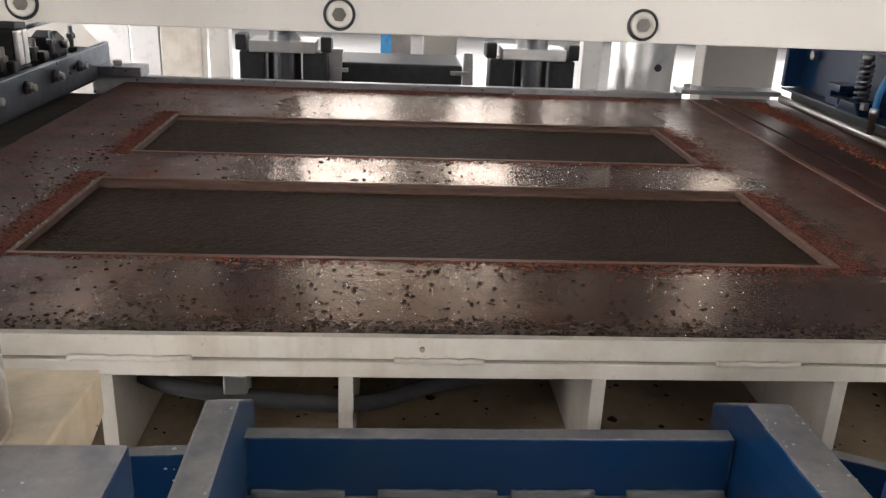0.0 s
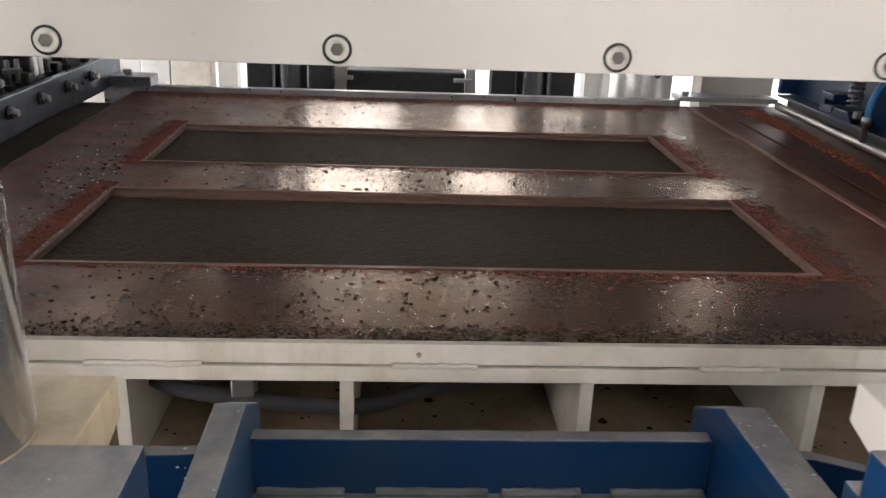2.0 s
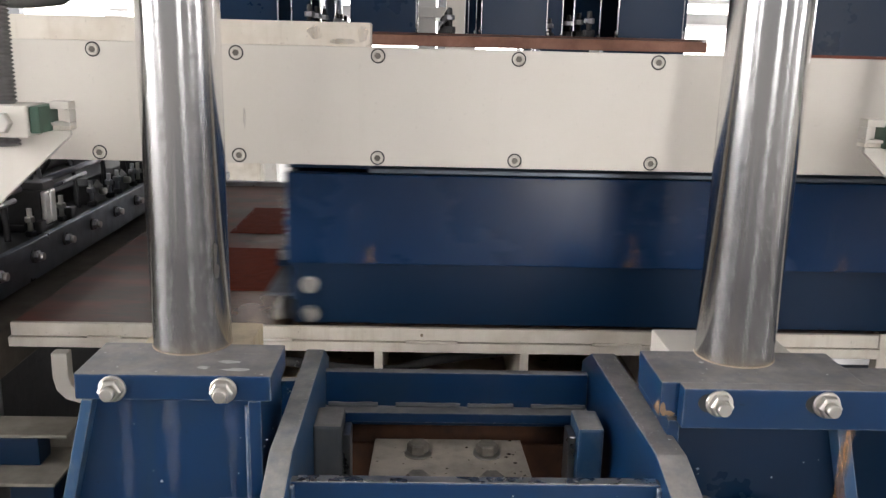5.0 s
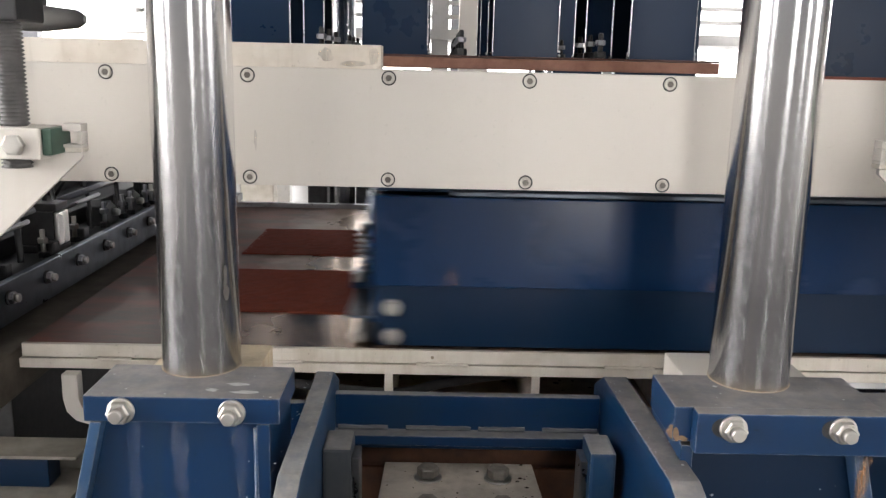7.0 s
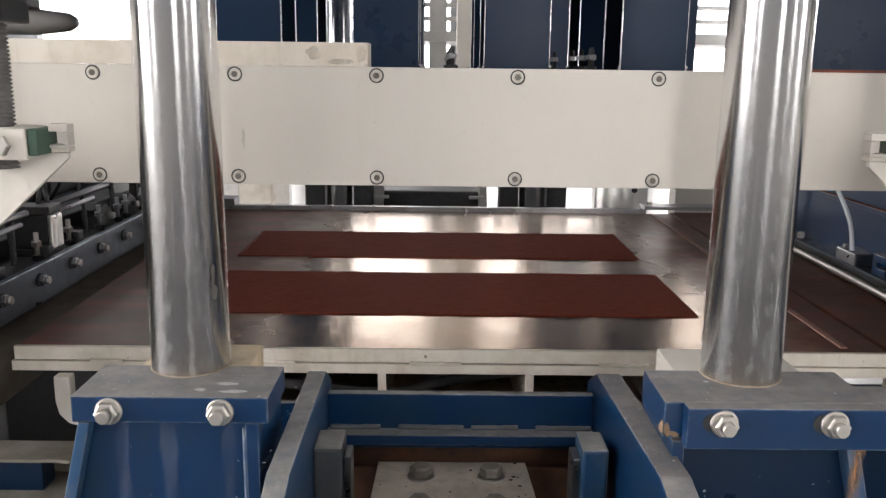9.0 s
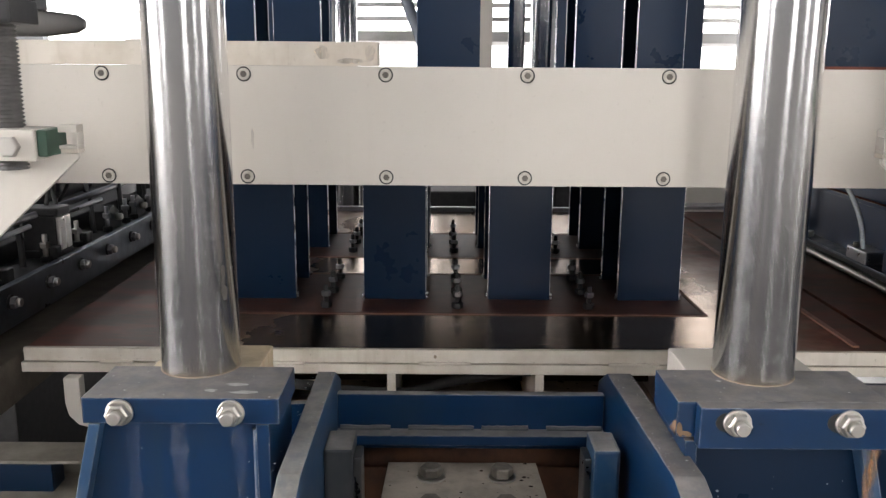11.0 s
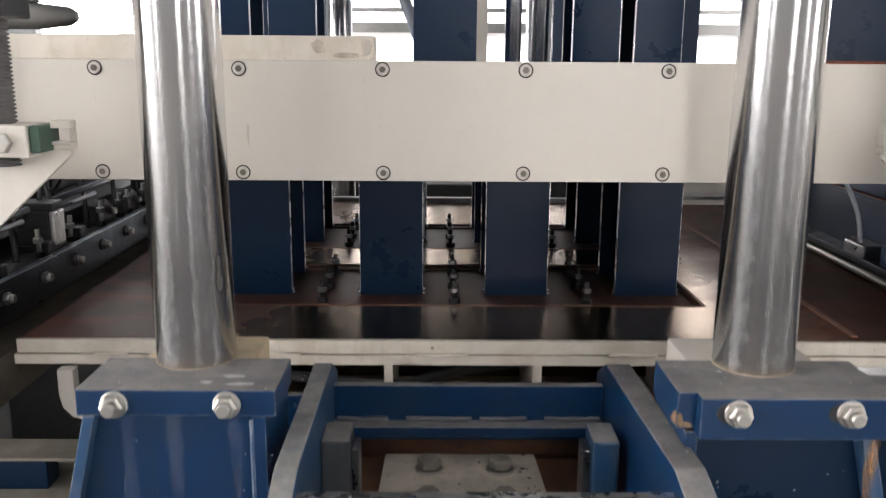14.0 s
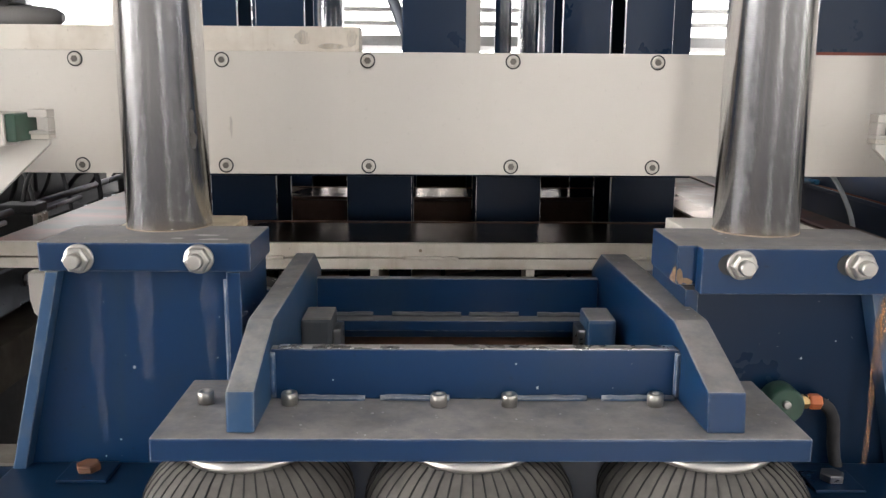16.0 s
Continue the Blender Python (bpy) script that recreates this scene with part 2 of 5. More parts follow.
HOSE_BLUE = paint("blue_hose", (0.05, 0.25, 0.5), (0.1, 0.2, 0.3), 0.3, None, 0.2)

# ---------------------------------------------------------------- mesh helpers


def box(bm, x0, x1, y0, y1, z0, z1, bev=0.0):
    vs = [bm.verts.new(p) for p in ((x0, y0, z0), (x1, y0, z0), (x1, y1, z0), (x0, y1, z0),
                                    (x0, y0, z1), (x1, y0, z1), (x1, y1, z1), (x0, y1, z1))]
    fs = [bm.faces.new([vs[i] for i in f]) for f in ((3, 2, 1, 0), (4, 5, 6, 7), (0, 1, 5, 4), (1, 2, 6, 5), (2, 3, 7, 6), (3, 0, 4, 7))]
    if bev:
        es = list({e for f in fs for e in f.edges})
        bmesh.ops.bevel(bm, geom=es, offset=bev, segments=2, profile=0.6, affect="EDGES")
    return bm


def prism(bm, outline, axis, a, b, bev=0.0):
    """A flat outline pushed from a to b along an axis. x: outline in (y, z); y: in (x, z); z: in (x, y)."""
    def at(p, s):
        return {"x": (s, p[0], p[1]), "y": (p[0], s, p[1]), "z": (p[0], p[1], s)}[axis]
    lo = [bm.verts.new(at(p, a)) for p in outline]
    hi = [bm.verts.new(at(p, b)) for p in outline]
    n = len(outline)
    fs = [bm.faces.new(lo[::-1]), bm.faces.new(hi)]
    fs += [bm.faces.new((lo[i], lo[(i + 1) % n], hi[(i + 1) % n], hi[i])) for i in range(n)]
    bmesh.ops.recalc_face_normals(bm, faces=fs)
    if bev:
        es = list({e for f in fs for e in f.edges})
        bmesh.ops.bevel(bm, geom=es, offset=bev, segments=2, profile=0.6, affect="EDGES")
    return bm


def turned(bm, profile, centre, axis="z", seg=40, caps=True):
    """A lathe body: profile of (radius, height) along the axis through centre."""
    rings = []
    for r, h in profile:
        ring = []
        for i in range(seg):
            a = 2 * math.pi * i / seg
            u, v = r * math.cos(a), r * math.sin(a)
            off = {"z": (u, v, h), "y": (u, h, v), "x": (h, u, v)}[axis]
            ring.append(bm.verts.new(Vector(centre) + Vector(off)))
        rings.append(ring)
    fs = []
    for p, q in zip(rings, rings[1:]):
        fs += [bm.faces.new((p[i], p[(i + 1) % seg], q[(i + 1) % seg], q[i])) for i in range(seg)]
    for f in fs:
        f.smooth = True
    if caps:
        fs += [bm.faces.new(rings[0][::-1]), bm.faces.new(rings[-1])]
    bmesh.ops.recalc_face_normals(bm, faces=fs)
    return bm


def tube(bm, pts, r, seg=10):
    """A round hose or wire along points."""
    pts = [Vector(p) for p in pts]
    rings = []
    for i, p in enumerate(pts):
        d = (pts[min(i + 1, len(pts) - 1)] - pts[max(i - 1, 0)]).normalized()
        u = d.cross(Vector((0.31, 0.2, 0.93))).normalized()
        v = d.cross(u)
        rings.append([bm.verts.new(p + r * (math.cos(2 * math.pi * k / seg) * u + math.sin(2 * math.pi * k / seg) * v)) for k in range(seg)])
    fs = []
    for p, q in zip(rings, rings[1:]):
        fs += [bm.faces.new((p[i], p[(i + 1) % seg], q[(i + 1) % seg], q[i])) for i in range(seg)]
    for f in fs:
        f.smooth = True
    fs += [bm.faces.new(rings[0][::-1]), bm.faces.new(rings[-1])]
    bmesh.ops.recalc_face_normals(bm, faces=fs)
    return bm


def curve_pts(pts, n=8):
    """Points of a smooth line through pts."""
    pts = [Vector(p) for p in pts]
    out = []
    for i in range(len(pts) - 1):
        p0, p1, p2, p3 = pts[max(i - 1, 0)], pts[i], pts[i + 1], pts[min(i + 2, len(pts) - 1)]
        for k in range(n):
            s = k / n
            out.append(0.5 * ((2 * p1) + (p2 - p0) * s + (2 * p0 - 5 * p1 + 4 * p2 - p3) * s * s + (3 * p1 - p0 - 3 * p2 + p3) * s ** 3))
    return out + [pts[-1]]


def hexagon(bm, centre, axis, r, h0, h1, cham=0.15):
    prof = [(r * 0.86, h0), (r, h0 + (h1 - h0) * cham), (r, h1 - (h1 - h0) * cham), (r * 0.84, h1)]
    turned(bm, prof, centre, axis, 6)
    for f in bm.faces:
        f.smooth = False
    return bm


ORIGIN = {}


def thing(name, origin, label, category, group="", kind=""):
    ob = new(name)
    ob.empty_display_size = 0.05
    ob.location = origin
    ORIGIN[ob] = Vector(origin)
    return tagged(ob, label, category, group, kind)


def mesh_of(name, bm, material, origin):
    bmesh.ops.translate(bm, verts=bm.verts, vec=-origin)
    me = bpy.data.meshes.new(name)
    bm.to_mesh(me)
    bm.free()
    me.materials.append(material)
    return me


def part(name, bm, material, parent, label=""):
    o = ORIGIN[parent]
    ob = new(name, mesh_of(name, bm, material, o))
    ob.parent = parent
    ORIGIN[ob] = o
    return tagged(ob, label)


def single(name, bm, material, origin, label, category, group="", kind=""):
    o = Vector(origin)
    ob = new(name, mesh_of(name, bm, material, o))
    ob.location = o
    ORIGIN[ob] = o
    return tagged(ob, label, category, group, kind)


def B():
    return bmesh.new()


def structure(name, bm, material, label, category):
    return single(name, bm, material, (0, 0, 0), label, category, kind="structure")


# ---------------------------------------------------------------- the hall


def wall_with_openings(name, along, at, thick, a0, a1, z0, z1, holes, label):
    """A wall along x or y with rectangular openings (a, b, low, high), in order."""
    bm = B()

    def put(p, q, lo, hi):
        if q - p > 0.001 and hi - lo > 0.001:
            if along == "x":
                box(bm, p, q, at, at + thick, lo, hi)
            else:
                box(bm, at, at + thick, p, q, lo, hi)
    prev = a0
    for a, b, lo, hi in holes:
        put(prev, a, z0, z1)
        put(a, b, z0, lo)
        put(a, b, hi, z1)
        prev = b
    put(prev, a1, z0, z1)
    return structure(name, bm, WALL_WHITE, label, "wall")


def backdrop(name, x0, x1, y0, y1, z0, z1, glow=OUTSIDE):
    bm = B()
    box(bm, x0, x1, y0, y1, z0, z1)
    return structure(name, bm, glow, "pale overcast sky seen beyond the hall openings", "sky")


TOP = 5.5
structure("floor", box(B(), -8, 9, -7, 13, FLOOR - 0.2, FLOOR), CONCRETE, "grey concrete factory hall floor", "floor")
# roof left open in strips for the added lamps
bm = B()
for a, b in ((-8.2, -4.2), (-3.0, 0.0), (1.2, 4.2), (5.4, 9.2)):
    box(bm, a, b, -7.2, 13.2, TOP, TOP + 0.15)
for a, b in ((-4.2, -3.0), (0.0, 1.2), (4.2, 5.4)):
    box(bm, a, b, -7.2, -4.6, TOP, TOP + 0.15)
    box(bm, a, b, 8.6, 13.2, TOP, TOP + 0.15)
structure("ceiling", bm, WALL_WHITE, "grey sheet roof with three long skylight strips", "ceiling")
wall_with_openings("wall_north", "x", 13.0, 0.2, -8, 9, FLOOR, TOP, [(-6.5, -2.3, -0.4, 4.2), (-1.6, 0.3, -0.4, 4.2), (0.9, 3.0, -0.4, 4.2), (3.8, 8.0, -0.4, 4.2)], "grey sheet wall with tall bright window openings")
wall_with_openings("wall_south", "x", -5.2, 0.2, -8, 9, FLOOR, TOP, [(-5.4, -4.2, FLOOR, 4.8), (1.0, 1.8, FLOOR, 4.6), (4.6, 5.6, FLOOR, 4.6)], "grey sheet wall with tall narrow doors and windows")
wall_with_openings("wall_west", "y", -8.2, 0.2, -7, 13, FLOOR, TOP, [(-4.9, -0.7, FLOOR, 5.0), (8, 11, 0.2, 4.2)], "grey sheet side wall with window openings")
wall_with_openings("wall_east", "y", 9.0, 0.2, -7, 13, FLOOR, TOP, [(-4.2, -2.2, FLOOR, 4.6), (6.0, 9.0, 0.2, 4.2)], "grey sheet side wall with window openings")
backdrop("backdrop_north", -9, 10, 14.5, 14.6, -1, 5.5, OUTSIDE_BRIGHT)
backdrop("backdrop_south", -9, 10, -6.4, -6.3, -1, 5.5)
backdrop("backdrop_west", -9.6, -9.5, -8, 14, -1, 5.5, OUTSIDE_WEST)
backdrop("backdrop_east", 10.4, 10.5, -8, 14, -1, 5.5)
# unseen posts added in the openings for dark lines in the chrome reflections
for k, (x0, x1, y0, y1) in enumerate(((-4.86, -4.74, -5.18, -5.02), (1.36, 1.44, -5.18, -5.02), (5.04, 5.16, -5.18, -5.02), (-8.18, -8.02, -2.15, -1.95), (-8.18, -8.02, -3.2, -3.1), (9.02, 9.18, -3.3, -3.15))):
    structure("reflection_post_%d" % (k + 1), box(B(), x0, x1, y0, y1, FLOOR, 4.9), WALL_WHITE, "unseen grey post added to break up the column reflections", "window post")
structure("ground", box(B(), -400, 400, -400, 400, FLOOR - 0.4, FLOOR - 0.21), CONCRETE, "grey paved yard around the factory hall", "ground")

# ---------------------------------------------------------------- mould
MX0, MX1, MY0, MY1 = -0.78, 1.07, 0.25, 2.0
CX0, CX1 = -0.508, 0.732
CAV = ((0.513, 0.918), (1.135, 1.525))


def make_mould():
    mould = thing("paving_mould", (0.14, 1.1, -0.2), "wide worn steel mould with two long cavities and cream flange", "mould")
    bm = B()
    xs = [MX0, CX0, CX1, MX1]
    ys = [MY0 + 0.004, CAV[0][0], CAV[0][1], CAV[1][0], CAV[1][1], MY1]
    for i in range(3):
        for j in range(5):
            if i == 1 and j in (1, 3):
                continue
            box(bm, xs[i], xs[i + 1], ys[j], ys[j + 1], -0.028 if j == 0 else -0.15, 0.0)
    bmesh.ops.remove_doubles(bm, verts=bm.verts, dist=0.0004)
    seen = {}
    for f in bm.faces:
        key = tuple(round(c, 4) for c in f.calc_center_median())
        seen.setdefault(key, []).append(f)
    bmesh.ops.delete(bm, geom=[f for g in seen.values() if len(g) > 1 for f in g], context="FACES")
    plate = part("mould_plate", bm, MOULD, mould, "brownish worn steel mould plate with two open cavities")
    # raised liner frame round each cavity, a hair proud of the plate
    for y0, y1 in CAV:
        bm = B()
        w, z0, z1 = 0.007, -0.1, 0.0008
        i = 0.0015
        box(bm, CX0 - w, CX1 + w, y0 - w, y0 + i, z0, z1)
        box(bm, CX0 - w, CX1 + w, y1 - i, y1 + w, z0, z1)
        box(bm, CX0 - w, CX0 + i, y0 + i, y1 - i, z0, z1)
        box(bm, CX1 - i, CX1 + w, y0 + i, y1 - i, z0, z1)
        liner = part("cavity_liner", bm, LEDGE, plate, "thin brown-stained steel cavity liner")
        part("liner_rim", box(B(), CX0 - w, CX1 + w, y0 - w, y0 + i, z1 + 0.0002, z1 + 0.0008), EDGE_RED, liner, "pinkish rubbed rim")
        part("liner_rim", box(B(), CX1 - i, CX1 + w, y0 + 0.002, y1 - 0.002, z1 + 0.0002, z1 + 0.0008), EDGE_RED, liner, "pinkish rubbed rim")
        bm = B()
        box(bm, CX0 + 0.002, CX1 - 0.002, y1 - 0.03, y1 - 0.002, -0.1, -0.0055)
        part("cavity_ledge", bm, LEDGE, plate, "red stained inner ledge")
    # ground joint line of the side plate
    bm = B()
    box(bm, 0.98, 0.995, MY0 + 0.03, MY1 - 0.02, -0.003, 0.004, 0.0015)
    part("plate_joint", bm, EDGE_RED, plate, "pinkish strip along the joint of the side plate")
    # front flange in two plates with stitch welds
    part("upper_flange", box(B(), MX0, MX1, MY0 - 0.012, MY0, -0.026, 0.003, 0.0015), CREAM_DUSTY, mould, "cream painted upper flange strip")
    part("lower_flange", box(B(), MX0 - 0.006, MX1 + 0.006, MY0 - 0.015, MY0 + 0.03, -0.05, -0.0285, 0.002), CREAM_DUSTY, mould, "cream painted lower flange strip")
    for x0, x1 in ((-0.62, -0.55), (-0.335, -0.19), (0.05, 0.16), (0.45, 0.555), (0.78, 0.86)):
        bm = B()
        n = 14
        pts = [(x0 + (x1 - x0) * k / n, MY0 - 0.014, -0.027 + random.uniform(-0.001, 0.001)) for k in range(n + 1)]
        tube(bm, pts, 0.0042, 8)
        part("weld_bead", bm, CREAM_DUSTY, mould, "painted weld bead")
    part("plug", turned(B(), [(0.0035, 0), (0.003, -0.003)], (0.084, MY0 - 0.012, -0.012), "y", 12), RUST_DUST, mould, "small dull plug")
    # webs and tray beneath
    for x in (-0.295, -0.008, 0.305, 0.615, 0.9):
        part("web", box(B(), x - 0.009, x + 0.009, MY0 - 0.012, MY0 + 0.5, -0.19, -0.0505, 0.001), CREAM_DUSTY, mould, "cream stiffening web")
    part("tray", box(B(), -0.58, MX1 - 0.02, MY0 - 0.01, MY1 - 0.1, -0.212, -0.192, 0.002), TRAY, mould, "cream lower tray spotted with dirt")
    rnd = random.Random(5)
    bm = B()
    for _ in range(260):
        x, y, r = rnd.uniform(-0.56, 1.0), rnd.uniform(0.26, 0.7), 0.0012 + rnd.expovariate(1 / 0.002)
        bm.faces.new([bm.verts.new((x + r * math.cos(a) * rnd.uniform(0.6, 1.3), y + r * math.sin(a) * rnd.uniform(0.6, 1.3), -0.1912)) for a in (0, 1.2, 2.5, 3.7, 5.0)])
    tagged(part("grit", bm, CRUMB, mould, "dark grit lying in the tray"), kind="stuff")
    for s in (0, 1):
        bm = B()
        if s == 0:
            pts = curve_pts([(-0.27, 0.30, -0.085), (-0.2, 0.27, -0.088), (0.0, 0.262, -0.102), (0.12, 0.3, -0.09), (0.3, 0.33, -0.075), (0.55, 0.36, -0.07)])
        else:
            pts = curve_pts([(-0.26, 0.34, -0.07), (-0.05, 0.36, -0.075), (0.2, 0.4, -0.065), (0.7, 0.42, -0.06)])
        tube(bm, pts, 0.011 if s == 0 else 0.008)
        part("hose", bm, RUBBER_DARK, mould, "black pneumatic hose under the flange")
    part("hose_clip", box(B(), -0.16, -0.13, 0.256, 0.29, -0.1, -0.06, 0.003), ZINC, mould, "pale hose clip")
    # rounded steel loop at the front corner
    bm = B()
    outer = [(-0.685, -0.0505), (-0.685, -0.105), (-0.679, -0.133), (-0.66, -0.153), (-0.632, -0.161), (-0.46, -0.161), (-0.46, -0.131), (-0.632, -0.131), (-0.646, -0.123), (-0.652, -0.105), (-0.652, -0.0505)]
    prism(bm, outer, "y", 0.2, 0.228, 0.003)
    part("corner_loop", bm, CREAM, mould, "rounded cream steel loop below the flange")
    # arms that tie the mould to the lift brackets
    for x0, x1, m in ((-0.375, -0.2, CREAM_RUST), (0.497, 0.705, CREAM)):
        bm = B()
        prism(bm, [(-0.147, 0.102), (-0.03, 0.102), (-0.03, 0.06), (-0.147, 0.03)], "x", x0, x1, 0.003)
        part("lift_arm", bm, m, mould, "cream painted arm, yellowed" if m is CREAM_RUST else "cream painted arm")
    # back bar
    part("rear_bar", box(B(), MX0 - 0.1, MX1 - 0.1, MY1 + 0.002, MY1 + 0.03, -0.1, 0.018, 0.003), STEEL, mould, "grey steel bar along the rear edge")
    part("rear_stop", box(B(), 0.955, 1.28, MY1 - 0.03, MY1 + 0.06, 0.02, 0.035, 0.003), STEEL, mould, "grey steel end plate")
    part("rear_stop", box(B(), -1.0, -0.72, MY1 - 0.03, MY1 + 0.06, 0.02, 0.05, 0.003), STEEL, mould, "grey steel end plate")
    part("bolt", hexagon(B(), (0.985, MY1 + 0.01, 0), "z", 0.012, 0.035, 0.048), ZINC, mould)
    part("bolt", hexagon(B(), (-0.8, MY1 + 0.01, 0), "z", 0.014, 0.05, 0.065), ZINC, mould)
    return mould


RUST_DUST = matte("pale_dust", (0.36, 0.3, 0.22), (0.25, 0.19, 0.13), 0.9, 60, 0.4, 0.001)
EDGE_RED = matte("red_smeared_edge", (0.25, 0.135, 0.095), (0.17, 0.07, 0.042), 0.5, 40, 0.3, 0.001)
LEDGE = matte("brown_smeared_steel", (0.1, 0.052, 0.034), (0.15, 0.08, 0.053), 0.6, 30, 0.3, 0.001)
TRAY = paint("dirty_cream_tray", (0.42, 0.33, 0.23), (0.16, 0.09, 0.05), 0.7, (0.36, 0.27, 0.18), 0.9, 20.0)
mould = make_mould()

# ---------------------------------------------------------------- mixes in the mould


def make_fill(name, y0, y1, z0, z1, material, label, group):
    bm = B()
    nx, ny = (220, 70) if material is GROUT_GREY else (60, 20)
    grit = 0.0009 if material is GROUT_GREY else 0.0006
    a, c = (-0.002, 0.014) if material is GROUT_GREY else (0.008, -0.008)
    top = [[bm.verts.new((CX0 - a + (CX1 - CX0 + 2 * a) * i / nx, y0 - a + (y1 - y0 + a - c) * j / ny,
                          z1 + (0.0006 if material is GROUT_GREY else 0.0012) * noise.noise((i * 42 / nx, j * 14 / ny, y0)) + random.uniform(-grit, grit))) for j in range(ny + 1)] for i in range(nx + 1)]
    for i in range(nx):
        for j in range(ny):
            bm.faces.new((top[i][j], top[i + 1][j], top[i + 1][j + 1], top[i][j + 1]))
    r = bmesh.ops.extrude_face_region(bm, geom=bm.faces[:])
    for v in r["geom"]:
        if isinstance(v, bmesh.types.BMVert):
            v.co.z = z0
    bmesh.ops.recalc_face_normals(bm, faces=bm.faces)
    return single(name, bm, material, ((CX0 + CX1) / 2, (y0 + y1) / 2, z0), label, "concrete mix", group)


core = [make_fill("core_mix", y0, y1, -0.14, -0.01, GROUT_GREY, "dark grey damp concrete core mix in the mould cavity", "core mix fillings") for y0, y1 in CAV]
face = [make_fill("face_mix", y0, y1, -0.0078, 0.0032, RED_MIX, "smooth dark red concrete face mix layer", "face mix layers") for y0, y1 in CAV]

# ---------------------------------------------------------------- crumbs swept off by the feed box


def on_steel(x, y):
    return not any(y0 - 0.01 < y < y1 + 0.01 and CX0 - 0.01 < x < CX1 + 0.01 for y0, y1 in CAV)


def make_crumbs(name, count, material, label, spot, size):
    bm = B()
    rnd = random.Random(7 if material is CRUMB else 11)
    n = 0
    while n < count:
        x, y = spot(rnd)
        if not (MX0 + 0.01 < x < 0.95 and MY0 + 0.006 < y < MY1 - 0.02 and on_steel(x, y)):
            continue
        n += 1
        r = size(rnd)
        k = rnd.choice((5, 6, 7))
        h = r * rnd.uniform(0.25, 0.6) if material is CRUMB else 0.0012
        ph = rnd.uniform(0, 6)
        lo = [bm.verts.new((x + r * rnd.uniform(0.7, 1.2) * math.cos(ph + 2 * math.pi * i / k), y + r * rnd.uniform(0.7, 1.2) * math.sin(ph + 2 * math.pi * i / k), 0.0006)) for i in range(k)]
        hi = [bm.verts.new((x + (v.co.x - x) * 0.6, y + (v.co.y - y) * 0.6, 0.0006 + h * rnd.uniform(0.7, 1.1))) for v in lo]
        bm.faces.new(hi)
        for i in range(k):
            bm.faces.new((lo[i], lo[(i + 1) % k], hi[(i + 1) % k], hi[i]))
    return single(name, bm, material, (0.1, 1.0, 0.0), label, "crumbs", kind="stuff")


def crumb_spot(r):
    m = r.random()
    if m < 0.36:
        return r.uniform(-0.7, 0.9), MY0 + abs(r.gauss(0, 0.022 if r.random() < 0.6 else 0.07))
    if m < 0.52:
        return r.gauss(0.0, 0.4), r.gauss(0.4, 0.09)
    if m < 0.66:
        return r.gauss(0.0, 0.4), r.uniform(0.93, 1.13)
    if m < 0.9:
        return -0.51 - abs(r.gauss(0, 0.1)), r.uniform(0.4, 1.95)
    return r.gauss(-0.1, 0.4), r.uniform(1.55, 1.95)


def red_spot(r):
    y0, y1 = r.choice(CAV)
    m = r.random()
    if m < 0.42:
        return CX0 - 0.006 - abs(r.gauss(0.0, 0.021)), r.uniform(y0 - 0.03, y1 + 0.04)
    if m < 0.55:
        return CX1 + abs(r.gauss(0.01, 0.03)), r.uniform(y0 - 0.03, y1)
    if m < 0.7:
        return r.uniform(CX0, CX1), y0 - abs(r.gauss(0.008, 0.01))
    return r.uniform(-0.7, 0.9), MY1 - 0.02 - abs(r.gauss(0.02, 0.03))


crumbs = make_crumbs("mix_crumbs", 3400, CRUMB, "dark dried concrete crumbs scattered on the mould plate", crumb_spot, lambda r: min(0.0044, 0.0008 + r.expovariate(1 / 0.001)))
dust = make_crumbs("red_dust", 15000, RED_DUST, "thin patches of red mix dust round the cavities", red_spot, lambda r: 0.0006 + r.expovariate(1 / 0.001))



def make_film(name, count, material, label, spot, z, seed):
    """Flat smears of residue, each a thin uneven fleck."""
    rnd = random.Random(seed)
    verts, faces = [], []
    while len(faces) < count:
        x, y = spot(rnd)
        if not (MX0 + 0.006 < x < 1.06 and MY0 + 0.006 < y < MY1 - 0.005 and on_steel(x, y)):
            continue
        h = z + rnd.uniform(0.0, 0.00025)
        r, ph, k = 0.0008 + rnd.expovariate(1 / 0.0009), rnd.uniform(0, 6), rnd.choice((5, 6, 7))
        faces.append(range(len(verts), len(verts) + k))
        for i in range(k):
            q = r * rnd.uniform(0.5, 1.3)
            verts.append((x + 1.3 * q * math.cos(ph + 2 * math.pi * i / k) - 0.1, y + q * math.sin(ph + 2 * math.pi * i / k) - 1.0, h))
    me = bpy.data.meshes.new(name)
    me.from_pydata(verts, [], [tuple(f) for f in faces])
    me.materials.append(material)
    ob = new(name, me)
    ob.location = (0.1, 1.0, 0.0)
    ORIGIN[ob] = Vector((0.1, 1.0, 0.0))
    return tagged(ob, label, "residue", kind="stuff")


def red_film_spot(r):
    y0, y1 = r.choice(CAV)
    m = r.random()
    if m < 0.3:
        return CX0 - 0.008 - abs(r.gauss(0.0, 0.018)), r.uniform(y0 - 0.02, y1 + 0.03)
    if m < 0.5:
        return CX1 + abs(r.gauss(0.01, 0.035)), r.uniform(y0 - 0.03, y1 + 0.02)
    if m < 0.66:
        return r.gauss(0.5, 0.35), y0 - 0.008 - abs(r.gauss(0.0, 0.03))
    if m < 0.82:
        return r.uniform(-0.76, 1.0), MY1 - abs(r.gauss(0.0, 0.045))
    return 0.985 + r.gauss(0.0, 0.05), r.uniform(MY0, MY1)


